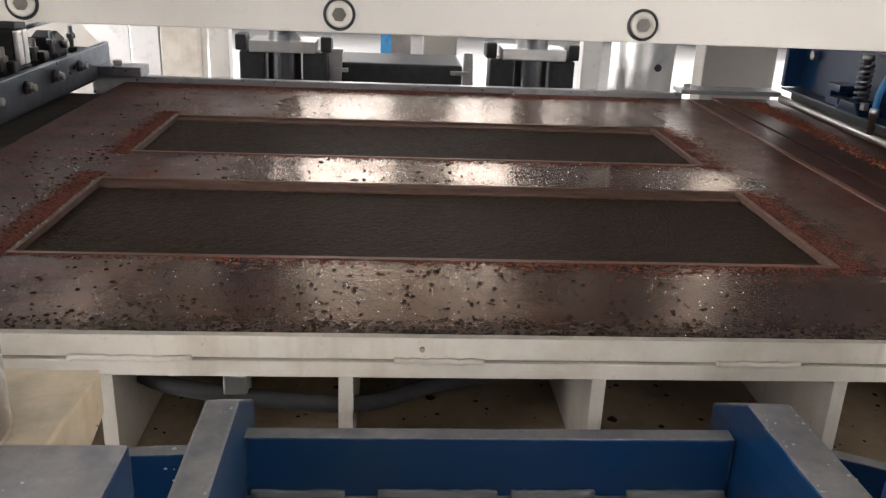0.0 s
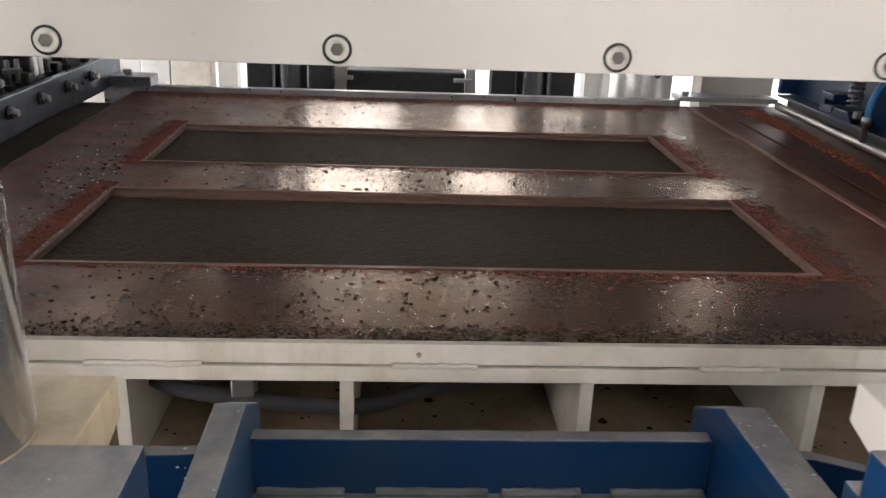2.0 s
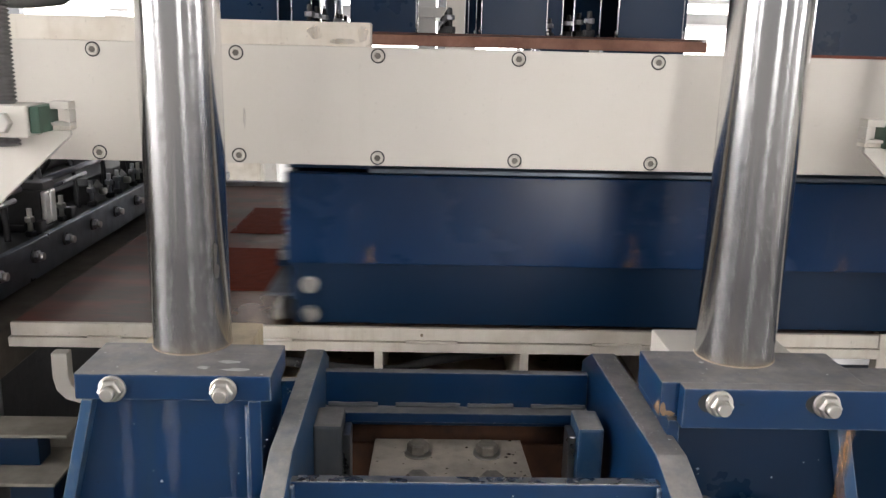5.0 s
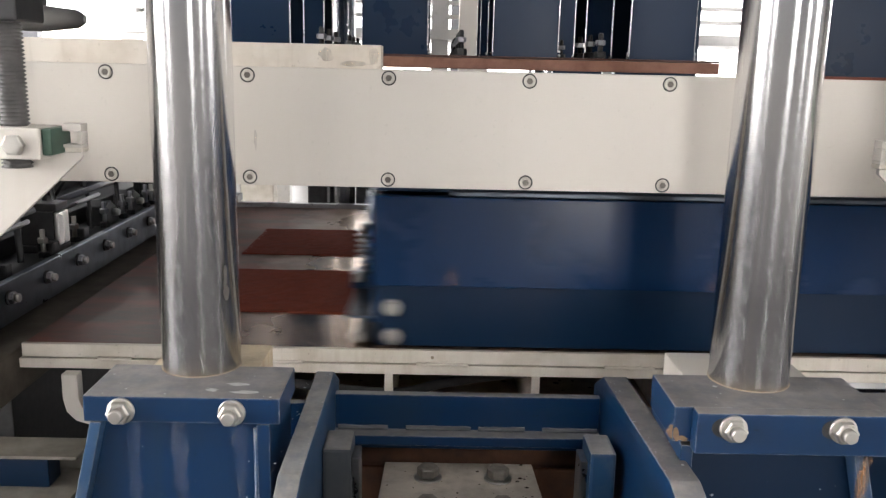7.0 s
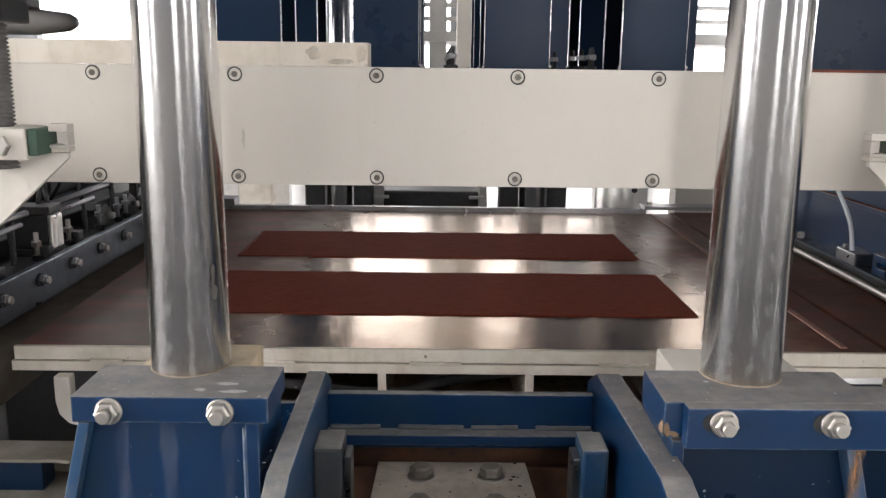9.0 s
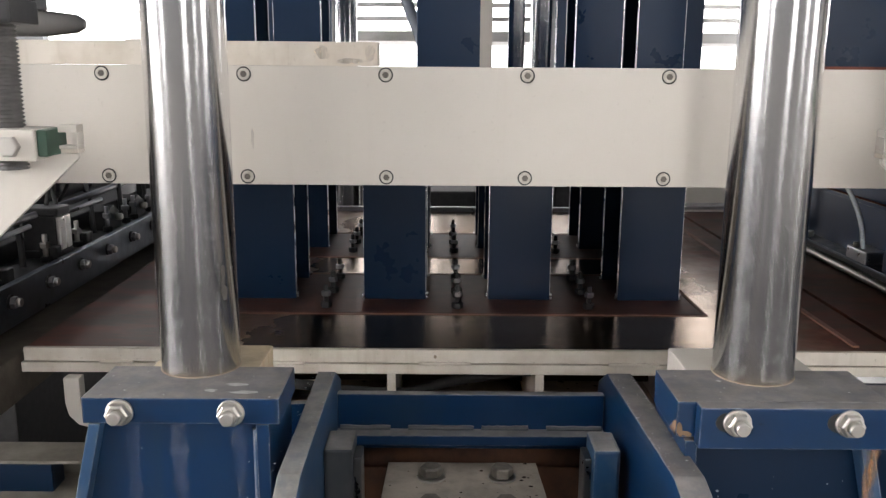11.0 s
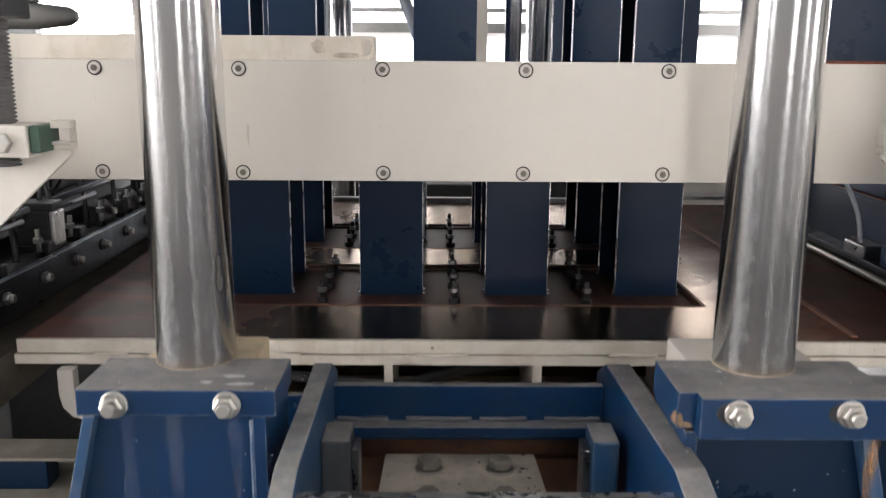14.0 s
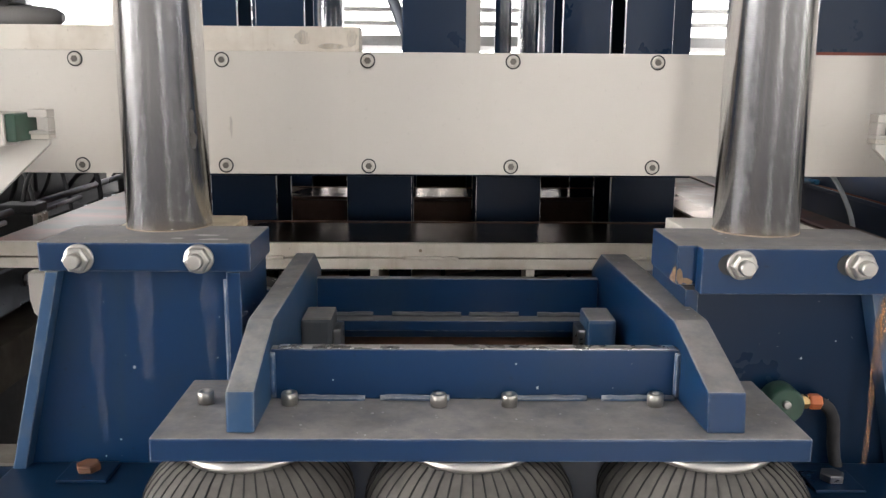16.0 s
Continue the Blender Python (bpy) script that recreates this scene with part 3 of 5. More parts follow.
def brown_film_spot(r):
    m = r.random()
    if m < 0.55:
        return r.uniform(-0.77, 1.05), MY0 + 0.004 + abs(r.gauss(0.0, 0.02))
    if m < 0.75:
        return r.gauss(-0.66, 0.06), r.uniform(0.3, 1.95)
    return r.uniform(-0.7, 1.0), r.uniform(MY0, MY1)


def make_haze():
    """One thin sheet of dust over the plate, open over the cavities."""
    xs = [MX0 + 0.004, CX0 - 0.009, CX1 + 0.009, MX1 - 0.004]
    ys = [MY0 + 0.006, CAV[0][0] - 0.009, CAV[0][1] + 0.009, CAV[1][0] - 0.009, CAV[1][1] + 0.009, MY1 - 0.004]
    bm = B()
    for i in range(3):
        for j in range(5):
            if i == 1 and j in (1, 3):
                continue
            bm.faces.new([bm.verts.new((x, y, 0.0004)) for x, y in ((xs[i], ys[j]), (xs[i + 1], ys[j]), (xs[i + 1], ys[j + 1]), (xs[i], ys[j + 1]))])
    return single("dust_haze", bm, HAZE, (0.1, 1.0, 0.0), "thin tan haze of dust over the mould plate", "residue", kind="stuff")


def haze_paint():
    m, nt, b, tc = mat_base("tan_dust_haze")
    nt.links.new(mix(nt, ramp(nt, noise_node(nt, tc, 5, 5), 0.35, 0.65), (0.27, 0.14, 0.075), (0.29, 0.115, 0.052)), b.inputs["Base Color"])
    b.inputs["Roughness"].default_value = 0.42
    b.inputs["Specular IOR Level"].default_value = 0.4
    fine = noise_node(nt, tc, 150, 5, 0.75, stretch=(0.6, 1.0, 1.0))
    wide = noise_node(nt, tc, 7, 5, 0.6)
    a = nt.nodes.new("ShaderNodeMath")
    a.operation = "ADD"
    nt.links.new(ramp(nt, fine, 0.3, 0.7, 0.07, 0.14), a.inputs[0])
    nt.links.new(ramp(nt, wide, 0.35, 0.7, 0.02, 0.18), a.inputs[1])
    nt.links.new(a.outputs[0], b.inputs["Alpha"])
    return m


HAZE = haze_paint()
BROWN_FILM = matte("damp_brown_residue", (0.06, 0.036, 0.022), (0.095, 0.055, 0.034), 0.6, 40, 0.2, 0.001)
films = [make_film("red_residue", 13000, RED_DUST, "thin red mix residue smeared round the cavities", red_film_spot, 0.0007, 21),
         make_haze(),
         make_film("brown_residue", 8000, BROWN_FILM, "damp brown residue along the front edge of the mould", brown_film_spot, 0.0005, 22)]

# ---------------------------------------------------------------- front beam


def make_beam():
    beam = thing("press_beam", (0.15, 0.04, 0.383), "long cream painted steel cross beam with sunk socket screws", "machine beam")
    part("beam_body", box(B(), -1.25, 1.55, 0.0, 0.09, 0.383, 0.584, 0.001), CREAM, beam)
    part("spacer_bar", box(B(), -1.25, -0.014, 0.002, 0.07, 0.5842, 0.624, 0.0012), CREAM_DUSTY, beam, "cream bar with rounded stained end")
    part("dust_strip", box(B(), 0.74, 1.5, 0.006, 0.06, 0.5842, 0.589), RED_DUST, beam, "red mix dust on the beam top")
    for x, z, w, h, m in ((-0.105, 0.607, 0.014, 0.012, RUN_STAIN), (-0.026, 0.604, 0.01, 0.016, RUN_STAIN), (-0.06, 0.592, 0.028, 0.005, RUN_STAIN), (1.02, 0.5, 0.02, 0.03, RUN_PALE), (-0.228, 0.462, 0.003, 0.018, RUN_STAIN), (0.985, 0.41, 0.03, 0.02, RUN_STAIN)):
        bm = B()
        y = 0.0013 if z > 0.59 else -0.0006
        bm.faces.new([bm.verts.new((x + w * random.uniform(0.7, 1.1) * math.cos(a), y, z + h * random.uniform(0.7, 1.1) * math.sin(a))) for a in [2 * math.pi * k / 14 for k in range(14)]])
        part("stain", bm, m, beam, "faint stain on the paint")
    for i in range(-5, 6):
        x = 0.239 * i
        if not -1.2 < x < 1.5:
            continue
        for z in (0.397, 0.57):
            bm = B()
            turned(bm, [(0.0125, 0.0), (0.0125, -0.0009), (0.0103, -0.0009), (0.0103, 0.0)], (x, 0.0, z), "y", 28, False)
            ring = part("counterbore", bm, BLACK, beam, "dark gap round a sunk screw")
            bm = B()
            turned(bm, [(0.0098, -0.0005), (0.0098, -0.0028), (0.009, -0.0034), (0.0052, -0.0034), (0.0046, -0.0005)], (x, 0.0, z), "y", 28, False)
            part("socket_screw", bm, CREAM_SCREW, beam, "painted socket screw")
            part("hex_socket", turned(B(), [(0.0056, 0.0), (0.0056, -0.0038)], (x, 0.0, z), "y", 6), SOCKET, beam, "dark hexagon socket")
    return beam


RUN_STAIN = run_paint("ochre_stain", (0.36, 0.25, 0.13), 0.5)
SOCKET = matte("dark_socket", (0.1, 0.09, 0.075), (0.17, 0.15, 0.13), 0.7, 60, 0.2, 0.001)
CREAM_SCREW = paint("painted_screw", (0.56, 0.53, 0.47), (0.25, 0.2, 0.15), 0.4, None, 0.6, 60.0)
make_beam()

# ---------------------------------------------------------------- guide columns and lift brackets
COLS = ((-0.2945, -0.141), (0.599, -0.161))


def make_column(x, y, mark):
    col = thing("guide_column", (x, y, 0.08), "polished chrome guide column rising from a blue bracket", "guide column", "front guide columns")
    part("rod", turned(B(), [(0.0625, 0.08), (0.0625, 1.55)], (x, y, 0), "z", 96), CHROME, col)
    part("base_ring", turned(B(), [(0.064, 0.1045), (0.064, 0.1054), (0.0635, 0.1062), (0.0626, 0.1066)], (x, y, 0), "z", 64, False), RUST_DUST, col, "ring of pale dust at the column foot")
    if mark:
        bm = B()
        for a0, z, w, h in ((-0.62, 0.268, 0.06, 0.014), (-0.6, 0.236, 0.1, 0.012), (-0.64, 0.25, 0.05, 0.01)):
            vs = []
            for k in range(12):
                t = 2 * math.pi * k / 12
                a = a0 + w * math.cos(t) * (1 + 0.2 * math.sin(3 * t))
                vs.append(bm.verts.new((x + 0.0628 * math.cos(a), y + 0.0628 * math.sin(a), z + h * math.sin(t))))
            bm.faces.new(vs)
        part("grease_mark", bm, RUBBER, col, "dark grease smudge")
    return col




def bolt_and_nut(parent, x, y, z, slot=False):
    if slot:
        bm = B()
        o = [(x + 0.019 * math.cos(a) * (1 if i else 1) + (0.012 if math.cos(a) < -0.01 else 0) * -1, z + 0.0155 * math.sin(a)) for i, a in enumerate([2 * math.pi * k / 20 for k in range(20)])]
        prism(bm, o, "y", y - 0.001, y + 0.004)
        part("slot", bm, BLACK, parent, "dark slotted hole")
    washer = part("washer", turned(B(), [(0.0205, 0), (0.0205, -0.003), (0.019, -0.004)], (x, y - 0.001, z), "y", 28), ZINC, parent, "zinc washer")
    part("nut", hexagon(B(), (x, y, z), "y", 0.018, -0.004, -0.018), ZINC, parent, "zinc plated hexagon nut")
    part("stud", turned(B(), [(0.0108, -0.017), (0.0108, -0.027), (0.009, -0.03)], (x, y, z), "y", 20), ZINC, parent, "rounded stud end")


def streak(parent, x, y, z0, z1, w, material):
    """A run of spilled paint or rust, a hair proud of the face."""
    bm = B()
    n = 10
    l, r = [], []
    for i in range(n + 1):
        z = z1 + (z0 - z1) * i / n
        ww = w * (0.5 + 0.5 * noise.noise((x * 40, z * 60, 1.0))) * (1 - 0.5 * i / n)
        l.append(bm.verts.new((x - ww, y, z)))
        r.append(bm.verts.new((x + ww, y, z)))
    for i in range(n):
        bm.faces.new((l[i], r[i], r[i + 1], l[i + 1]))
    part("run_mark", bm, material, parent, "dried run mark on the paint")


def foot_ledge(br, x0, x1, bx, by, nut):
    part("foot_ledge", box(B(), x0, x1, -0.4, -0.263, -0.25, -0.228, 0.003), BLUE_SHADED, br, "dark blue foot ledge")
    part("square_washer", box(B(), bx - 0.035, bx + 0.035, by - 0.03, by + 0.03, -0.2278, -0.222, 0.002), BLUE_SHADED, br)
    part("foot_bolt", hexagon(B(), (bx, by, 0), "z", 0.017, -0.2218, -0.21), nut, br, "foot bolt head")


def make_bracket_left():
    br = thing("lift_bracket", (-0.29, -0.2, -0.45), "blue steel lift bracket with dusty top and two zinc bolts", "bracket", "lift brackets")
    part("top_block", box(B(), -0.434, -0.142, -0.285, -0.1475, 0.064, 0.105, 0.003), BLUE, br, "thick blue block with dusty top")
    bm = B()
    prism(bm, [(-0.415, 0.0635), (-0.16, 0.0635), (-0.16, -0.45), (-0.545, -0.45)], "y", -0.262, -0.245, 0.002)
    part("front_plate", bm, BLUE, br, "blue front plate with pale run marks")
    bm = B()
    prism(bm, [(-0.4255, 0.0635), (-0.408, 0.0635), (-0.53, -0.45), (-0.5505, -0.45)], "y", -0.285, -0.1, 0.002)
    part("side_gusset", bm, BLUE_WORN, br, "sloping pale-edged gusset")
    part("side_plate", box(B(), -0.178, -0.158, -0.283, -0.1, -0.45, 0.0635, 0.002), BLUE, br)
    part("foot", box(B(), -0.545, -0.16, -0.5, -0.1, -0.47, -0.45, 0.003), BLUE_SHADED, br, "dark foot plate")
    bm = B()
    tube(bm, [(-0.182, -0.264, 0.05 - 0.025 * k + random.uniform(-0.003, 0.003)) for k in range(8)], 0.005, 6)
    part("weld_bead", bm, BLUE_WORN, br, "pale weld bead down the corner")
    for x in (-0.377, -0.213):
        bolt_and_nut(br, x, -0.285, 0.083)
    for x, low, w in ((-0.37, -0.2, 0.024), (-0.208, -0.12, 0.02), (-0.3, -0.1, 0.03)):
        streak(br, x, -0.2626, low, 0.06, w, RUN_PALE)
    for x, y, w in ((-0.215, -0.23, 0.02), (-0.2, -0.262, 0.024), (-0.25, -0.255, 0.012)):
        bm = B()
        vs = [bm.verts.new((x + w * math.cos(t) * random.uniform(0.5, 1.1), y + 0.007 * math.sin(t) * random.uniform(0.6, 1.2), 0.1056)) for t in [2 * math.pi * k / 11 for k in range(11)]]
        bm.faces.new(vs)
        part("scrape", bm, EDGE_PALE, br, "scraped bright patch")
    foot_ledge(br, -0.5, -0.27, -0.38, -0.302, RUST)
    return br


def make_bracket_right():
    br = thing("lift_bracket", (0.6, -0.2, -0.45), "blue steel lift bracket with slotted clamp plate and rusty corner", "bracket", "lift brackets")
    part("top_block", box(B(), 0.446, 0.76, -0.284, -0.1475, 0.048, 0.1045, 0.003), BLUE, br, "thick blue block with dusty top")
    part("clamp_plate", box(B(), 0.473, 0.86, -0.31, -0.2842, 0.041, 0.105, 0.0025), BLUE, br, "blue clamp plate with two slotted holes")
    part("rear_clamp", box(B(), 0.7605, 0.86, -0.284, -0.2, 0.045, 0.1, 0.003), BLUE, br)
    # darker blue than the front plate of the left bracket
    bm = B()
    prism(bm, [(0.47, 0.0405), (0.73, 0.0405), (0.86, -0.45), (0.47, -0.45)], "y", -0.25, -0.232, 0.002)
    part("front_plate", bm, BLUE_SHADED, br, "dark blue front plate")
    bm = B()
    prism(bm, [(0.722, 0.0405), (0.742, 0.0405), (0.862, -0.45), (0.84, -0.45)], "y", -0.285, -0.1, 0.002)
    part("side_gusset", bm, BLUE_WORN, br, "sloping gusset with rusty paint runs")
    part("side_plate", box(B(), 0.462, 0.481, -0.28, -0.1, -0.45, 0.0405, 0.002), BLUE, br)
    part("foot", box(B(), 0.46, 0.87, -0.5, -0.1, -0.47, -0.45, 0.003), BLUE_SHADED, br, "dark foot plate")
    for x in (0.526, 0.688):
        bolt_and_nut(br, x, -0.31, 0.083, True)
    streak(br, 0.738, -0.2856, -0.22, 0.035, 0.014, RUN_RUST)
    streak(br, 0.745, -0.2858, -0.1, 0.038, 0.012, RUN_RUST)
    bm = B()
    vs = [bm.verts.new(p) for p in ((0.4455, -0.25, 0.05), (0.4455, -0.283, 0.05), (0.4455, -0.2835, 0.075), (0.4455, -0.27, 0.07), (0.4455, -0.262, 0.06))]
    bm.faces.new(vs)
    part("rust_patch", bm, RUST_PAINT, br, "bare rusty corner")
    for x, z, w, h in ((0.4515, 0.06, 0.006, 0.012), (0.457, 0.054, 0.009, 0.006), (0.464, 0.052, 0.006, 0.004)):
        bm = B()
        bm.faces.new([bm.verts.new((x + w * math.cos(a) * random.uniform(0.4, 1.2), -0.2846 - 0.0002 * x, z + h * math.sin(a) * random.uniform(0.4, 1.2))) for a in [2 * math.pi * k / 11 for k in range(11)]])
        part("rust_patch", bm, RUST_PAINT, br, "bare rusty corner")
    foot_ledge(br, 0.6, 0.86, 0.67, -0.33, STEEL)
    return br


EDGE_PALE = matte("bare_chip", (0.5, 0.5, 0.49), (0.36, 0.35, 0.34), 0.6, 80, 0.2, 0.001)
RUST_PAINT = matte("rust_on_paint", (0.24, 0.155, 0.09), (0.12, 0.085, 0.06), 0.8, 60, 0.3, 0.001)
columns = [make_column(*COLS[0], True), make_column(*COLS[1], False)]
brackets = [make_bracket_left(), make_bracket_right()]
BRACKET_SPECKS = ((0, -0.39, -0.18, -0.2628), (1, 0.49, 0.72, -0.2508))

# ---------------------------------------------------------------- yoke on air springs
LUG_GREY = paint("dust_grey_paint", (0.06, 0.068, 0.076), (0.1, 0.1, 0.1), 0.6, (0.25, 0.235, 0.22), 0.6, 12.0)
YX0, YX1 = -0.102, 0.41


def flare(y):
    """The right side plate opens a little towards the front."""
    return 0.045 * max(0.0, 0.06 - y)


def make_yoke():
    yoke = thing("lift_yoke", (0.16, -0.3, -0.14), "blue painted welded yoke with dusty edges and a wide base plate", "machine frame")
    side = [(0.14, -0.025), (0.06, 0.02), (-0.345, 0.015), (-0.483, -0.034), (-0.488, -0.084), (-0.303, -0.084), (-0.05, -0.2), (0.14, -0.2)]
    for a, b in ((-0.136, YX0), (YX1, YX1 + 0.046)):
        bm = prism(B(), side, "x", a, b, 0.003)
        if a > 0:
            for v in bm.verts:
                v.co.x += flare(v.co.y)
        part("side_plate", bm, BLUE_WORN if a < 0 else BLUE, yoke, "thick side plate with chipped dusty top edge")
    base = part("base_plate", box(B(), -0.223, 0.556, -0.502, -0.304, -0.114, -0.0845, 0.003), BLUE_DUST_GLARE, yoke, "wide blue base plate with grey dust, coloured lighter for sky glare")
    bm = B()
    box(bm, YX0, YX1 + flare(-0.37), -0.378, -0.36, -0.084, -0.016, 0.002)
    part("front_bar", bm, BLUE, yoke, "blue front cross bar with bright worn edge")
    part("bar_edge", box(B(), YX0 + 0.01, YX1 + 0.015, -0.3775, -0.3605, -0.0158, -0.0148), EDGE, yoke, "bright worn top edge")
    part("back_bar", box(B(), YX0, YX1, 0.07, 0.09, -0.14, -0.029, 0.002), BLUE, yoke, "blue rear cross bar")
    part("back_ledge", box(B(), YX0, YX1, 0.035, 0.0695, -0.118, -0.098, 0.002), BLUE, yoke, "blue ledge with dusty weld")
    for x0, x1 in ((YX0 + 0.001, YX0 + 0.05), (YX1 - 0.054, YX1 - 0.008)):
        part("lug", box(B(), x0, x1, -0.13, -0.05, -0.22, -0.048, 0.006), LUG_GREY if x0 < 0.1 else BLUE_WORN, yoke, "dust-grey lug block" if x0 < 0.1 else "worn blue lug block")
        s = 1 if x0 < 0.1 else -1
        xa = x1 + 0.001 if s > 0 else x0 - 0.014
        part("lug_pad", box(B(), xa, xa + 0.013, -0.12, -0.07, -0.21, -0.068, 0.003), STEEL, yoke, "grey pad")
    for o in ([(-0.137, -0.048), (-0.235, -0.052), (-0.36, -0.075), (-0.36, -0.2), (-0.137, -0.2)], [(0.457, -0.05), (0.53, -0.052), (0.62, -0.075), (0.62, -0.2), (0.457, -0.2)]):
        part("rear_wing", prism(B(), o, "y", 0.07, 0.088, 0.002), BLUE, yoke, "blue rear wing plate")
    # dusty fillet welds between the rear bar and its ledge
    for x0, x1 in ((YX0 + 0.006, 0.0), (0.035, 0.16), (0.175, 0.265), (0.3, YX1 - 0.004)):
        n = 12
        pts = [(x0 + (x1 - x0) * k / n, 0.067, -0.0965 + random.uniform(-0.001, 0.001)) for k in range(n + 1)]
        part("weld_bead", tube(B(), pts, 0.006, 7), LUG_GREY, yoke, "dusty weld bead")
    # weld beads along the front bar foot
    for x0, x1 in ((-0.07, 0.02), (0.04, 0.13), (0.2, 0.31), (0.33, 0.425)):
        pts = [(x0 + (x1 - x0) * k / 8, -0.379, -0.082 + random.uniform(-0.001, 0.001)) for k in range(9)]
        part("weld_bead", tube(B(), pts, 0.005, 6), BLUE_WORN, yoke, "grey-blue weld bead")
    for x in (YX0 + 0.002, YX1 + flare(-0.37) - 0.002):
        pts = [(x, -0.379, -0.02 - 0.0075 * k + random.uniform(-0.001, 0.001)) for k in range(9)]
        part("weld_bead", tube(B(), pts, 0.0045, 6), BLUE_WORN, yoke, "pale weld bead")
    for x, y in ((-0.184, -0.39), (-0.076, -0.394), (0.116, -0.398), (0.207, -0.398), (0.396, -0.396), (0.5, -0.37)):
        bm = B()
        turned(bm, [(0.0105, -0.0843), (0.0105, -0.0705), (0.0095, -0.0685), (0.0055, -0.0685), (0.005, -0.0755)], (x, y, 0), "z", 20)
        part("cap_screw", bm, ZINC, yoke, "zinc socket cap screw")
    return yoke




def chips(parent, count, place, seed, label="small bright paint chips"):
    """Tiny bare specks where paint is knocked off; place gives a point and the normal axis."""
    rnd = random.Random(seed)
    bm = B()
    for _ in range(count):
        (x, y, z), ax = place(rnd)
        r = 0.0005 + rnd.expovariate(1 / 0.0006)
        k = rnd.choice((4, 5, 6))
        vs = []
        for i in range(k):
            a, q = 2 * math.pi * i / k, r * rnd.uniform(0.6, 1.3)
            u, v = q * math.cos(a), q * math.sin(a)
            vs.append(bm.verts.new({"z": (x + u, y + v, z), "y": (x + u, y, z + v), "x": (x, y + u, z + v)}[ax]))
        bm.faces.new(vs)
    ob = part("paint_chips", bm, EDGE_PALE, parent, label)
    return tagged(ob, kind="stuff")




def on_side_top(x0, x1):
    def place(r):
        y = r.uniform(-0.345, 0.06)
        return (r.choice((x0 + abs(r.gauss(0, 0.006)), x1 - abs(r.gauss(0, 0.006)))) + (flare(y) if x0 > 0 else 0.0), y, 0.0156 + 0.005 * (y + 0.345) / 0.405 + 0.0006), "z"
    return place


chips(mould, 150, lambda r: ((CX0 - 0.003 + r.gauss(0, 0.0022), CAV[r.choice((0, 0, 1))][0] + r.uniform(0.01, 0.38), 0.0036), "z"), 12, "bright worn specks on the cavity rim")
yoke = make_yoke()
chips(yoke, 60, on_side_top(YX0 - 0.044, YX0 - 0.002), 3)
chips(yoke, 70, on_side_top(YX1 + 0.002, YX1 + 0.044), 4)
chips(yoke, 5, lambda r: ((r.uniform(YX0, YX1), -0.3787, r.uniform(-0.08, -0.02)), "y"), 5, "pale splashes on the front bar")
chips(yoke, 90, lambda r: ((r.uniform(-0.21, 0.54), r.uniform(-0.495, -0.39), -0.0838), "z"), 6, "pale grit on the base plate")


def bellow(sp, name, x, yc, zt, ribs, inner):
    """One rolled rubber fold hanging from zt."""
    h = 0.142
    prof = [(inner + 0.056 * math.sin(math.pi * i / 12) ** 0.8, zt - h * i / 12) for i in range(13)]
    ob = part(name, turned(B(), prof, (x, yc, 0), "z", 64), RUBBER, sp, "dusty rubber fold")
    for k in range(ribs):
        a = 2 * math.pi * k / ribs
        if math.sin(a) < 0.35:
            pts = [(x + (r + 0.0005) * math.cos(a), yc + (r + 0.0005) * math.sin(a), z) for r, z in prof]
            part("cord_rib", tube(B(), pts, 0.0013, 4), RUBBER_DARK, ob)
    return ob


def make_spring(x):
    yc, zt = -0.432, -0.122
    sp = thing("air_spring", (x, yc, -0.425), "dusty black rubber air spring bellows with corded grooves", "air spring", "air springs")
    top = bellow(sp, "upper_bellows", x, yc, zt, 44, 0.075)
    part("top_plate", turned(B(), [(0.066, -0.1143), (0.078, -0.116), (0.078, -0.12), (0.08, -0.124)], (x, yc, 0), "z", 48), ZINC, top, "bright metal top plate")
    middle = bellow(sp, "middle_bellows", x, yc, -0.2, 22, 0.072)
    bellow(sp, "lower_bellows", x, yc, -0.282, 22, 0.074)
    part("sleeve", turned(B(), [(0.07, -0.43), (0.07, -0.27)], (x, yc, 0), "z", 32), RUBBER_DARK, sp, "dark inner sleeve")
    part("sleeve", turned(B(), [(0.069, -0.38), (0.069, -0.2)], (x, yc, 0), "z", 32), RUBBER_DARK, middle, "dark inner sleeve")
    return sp, top, middle


springs = [make_spring(x) for x in (-0.122, 0.155, 0.452)]


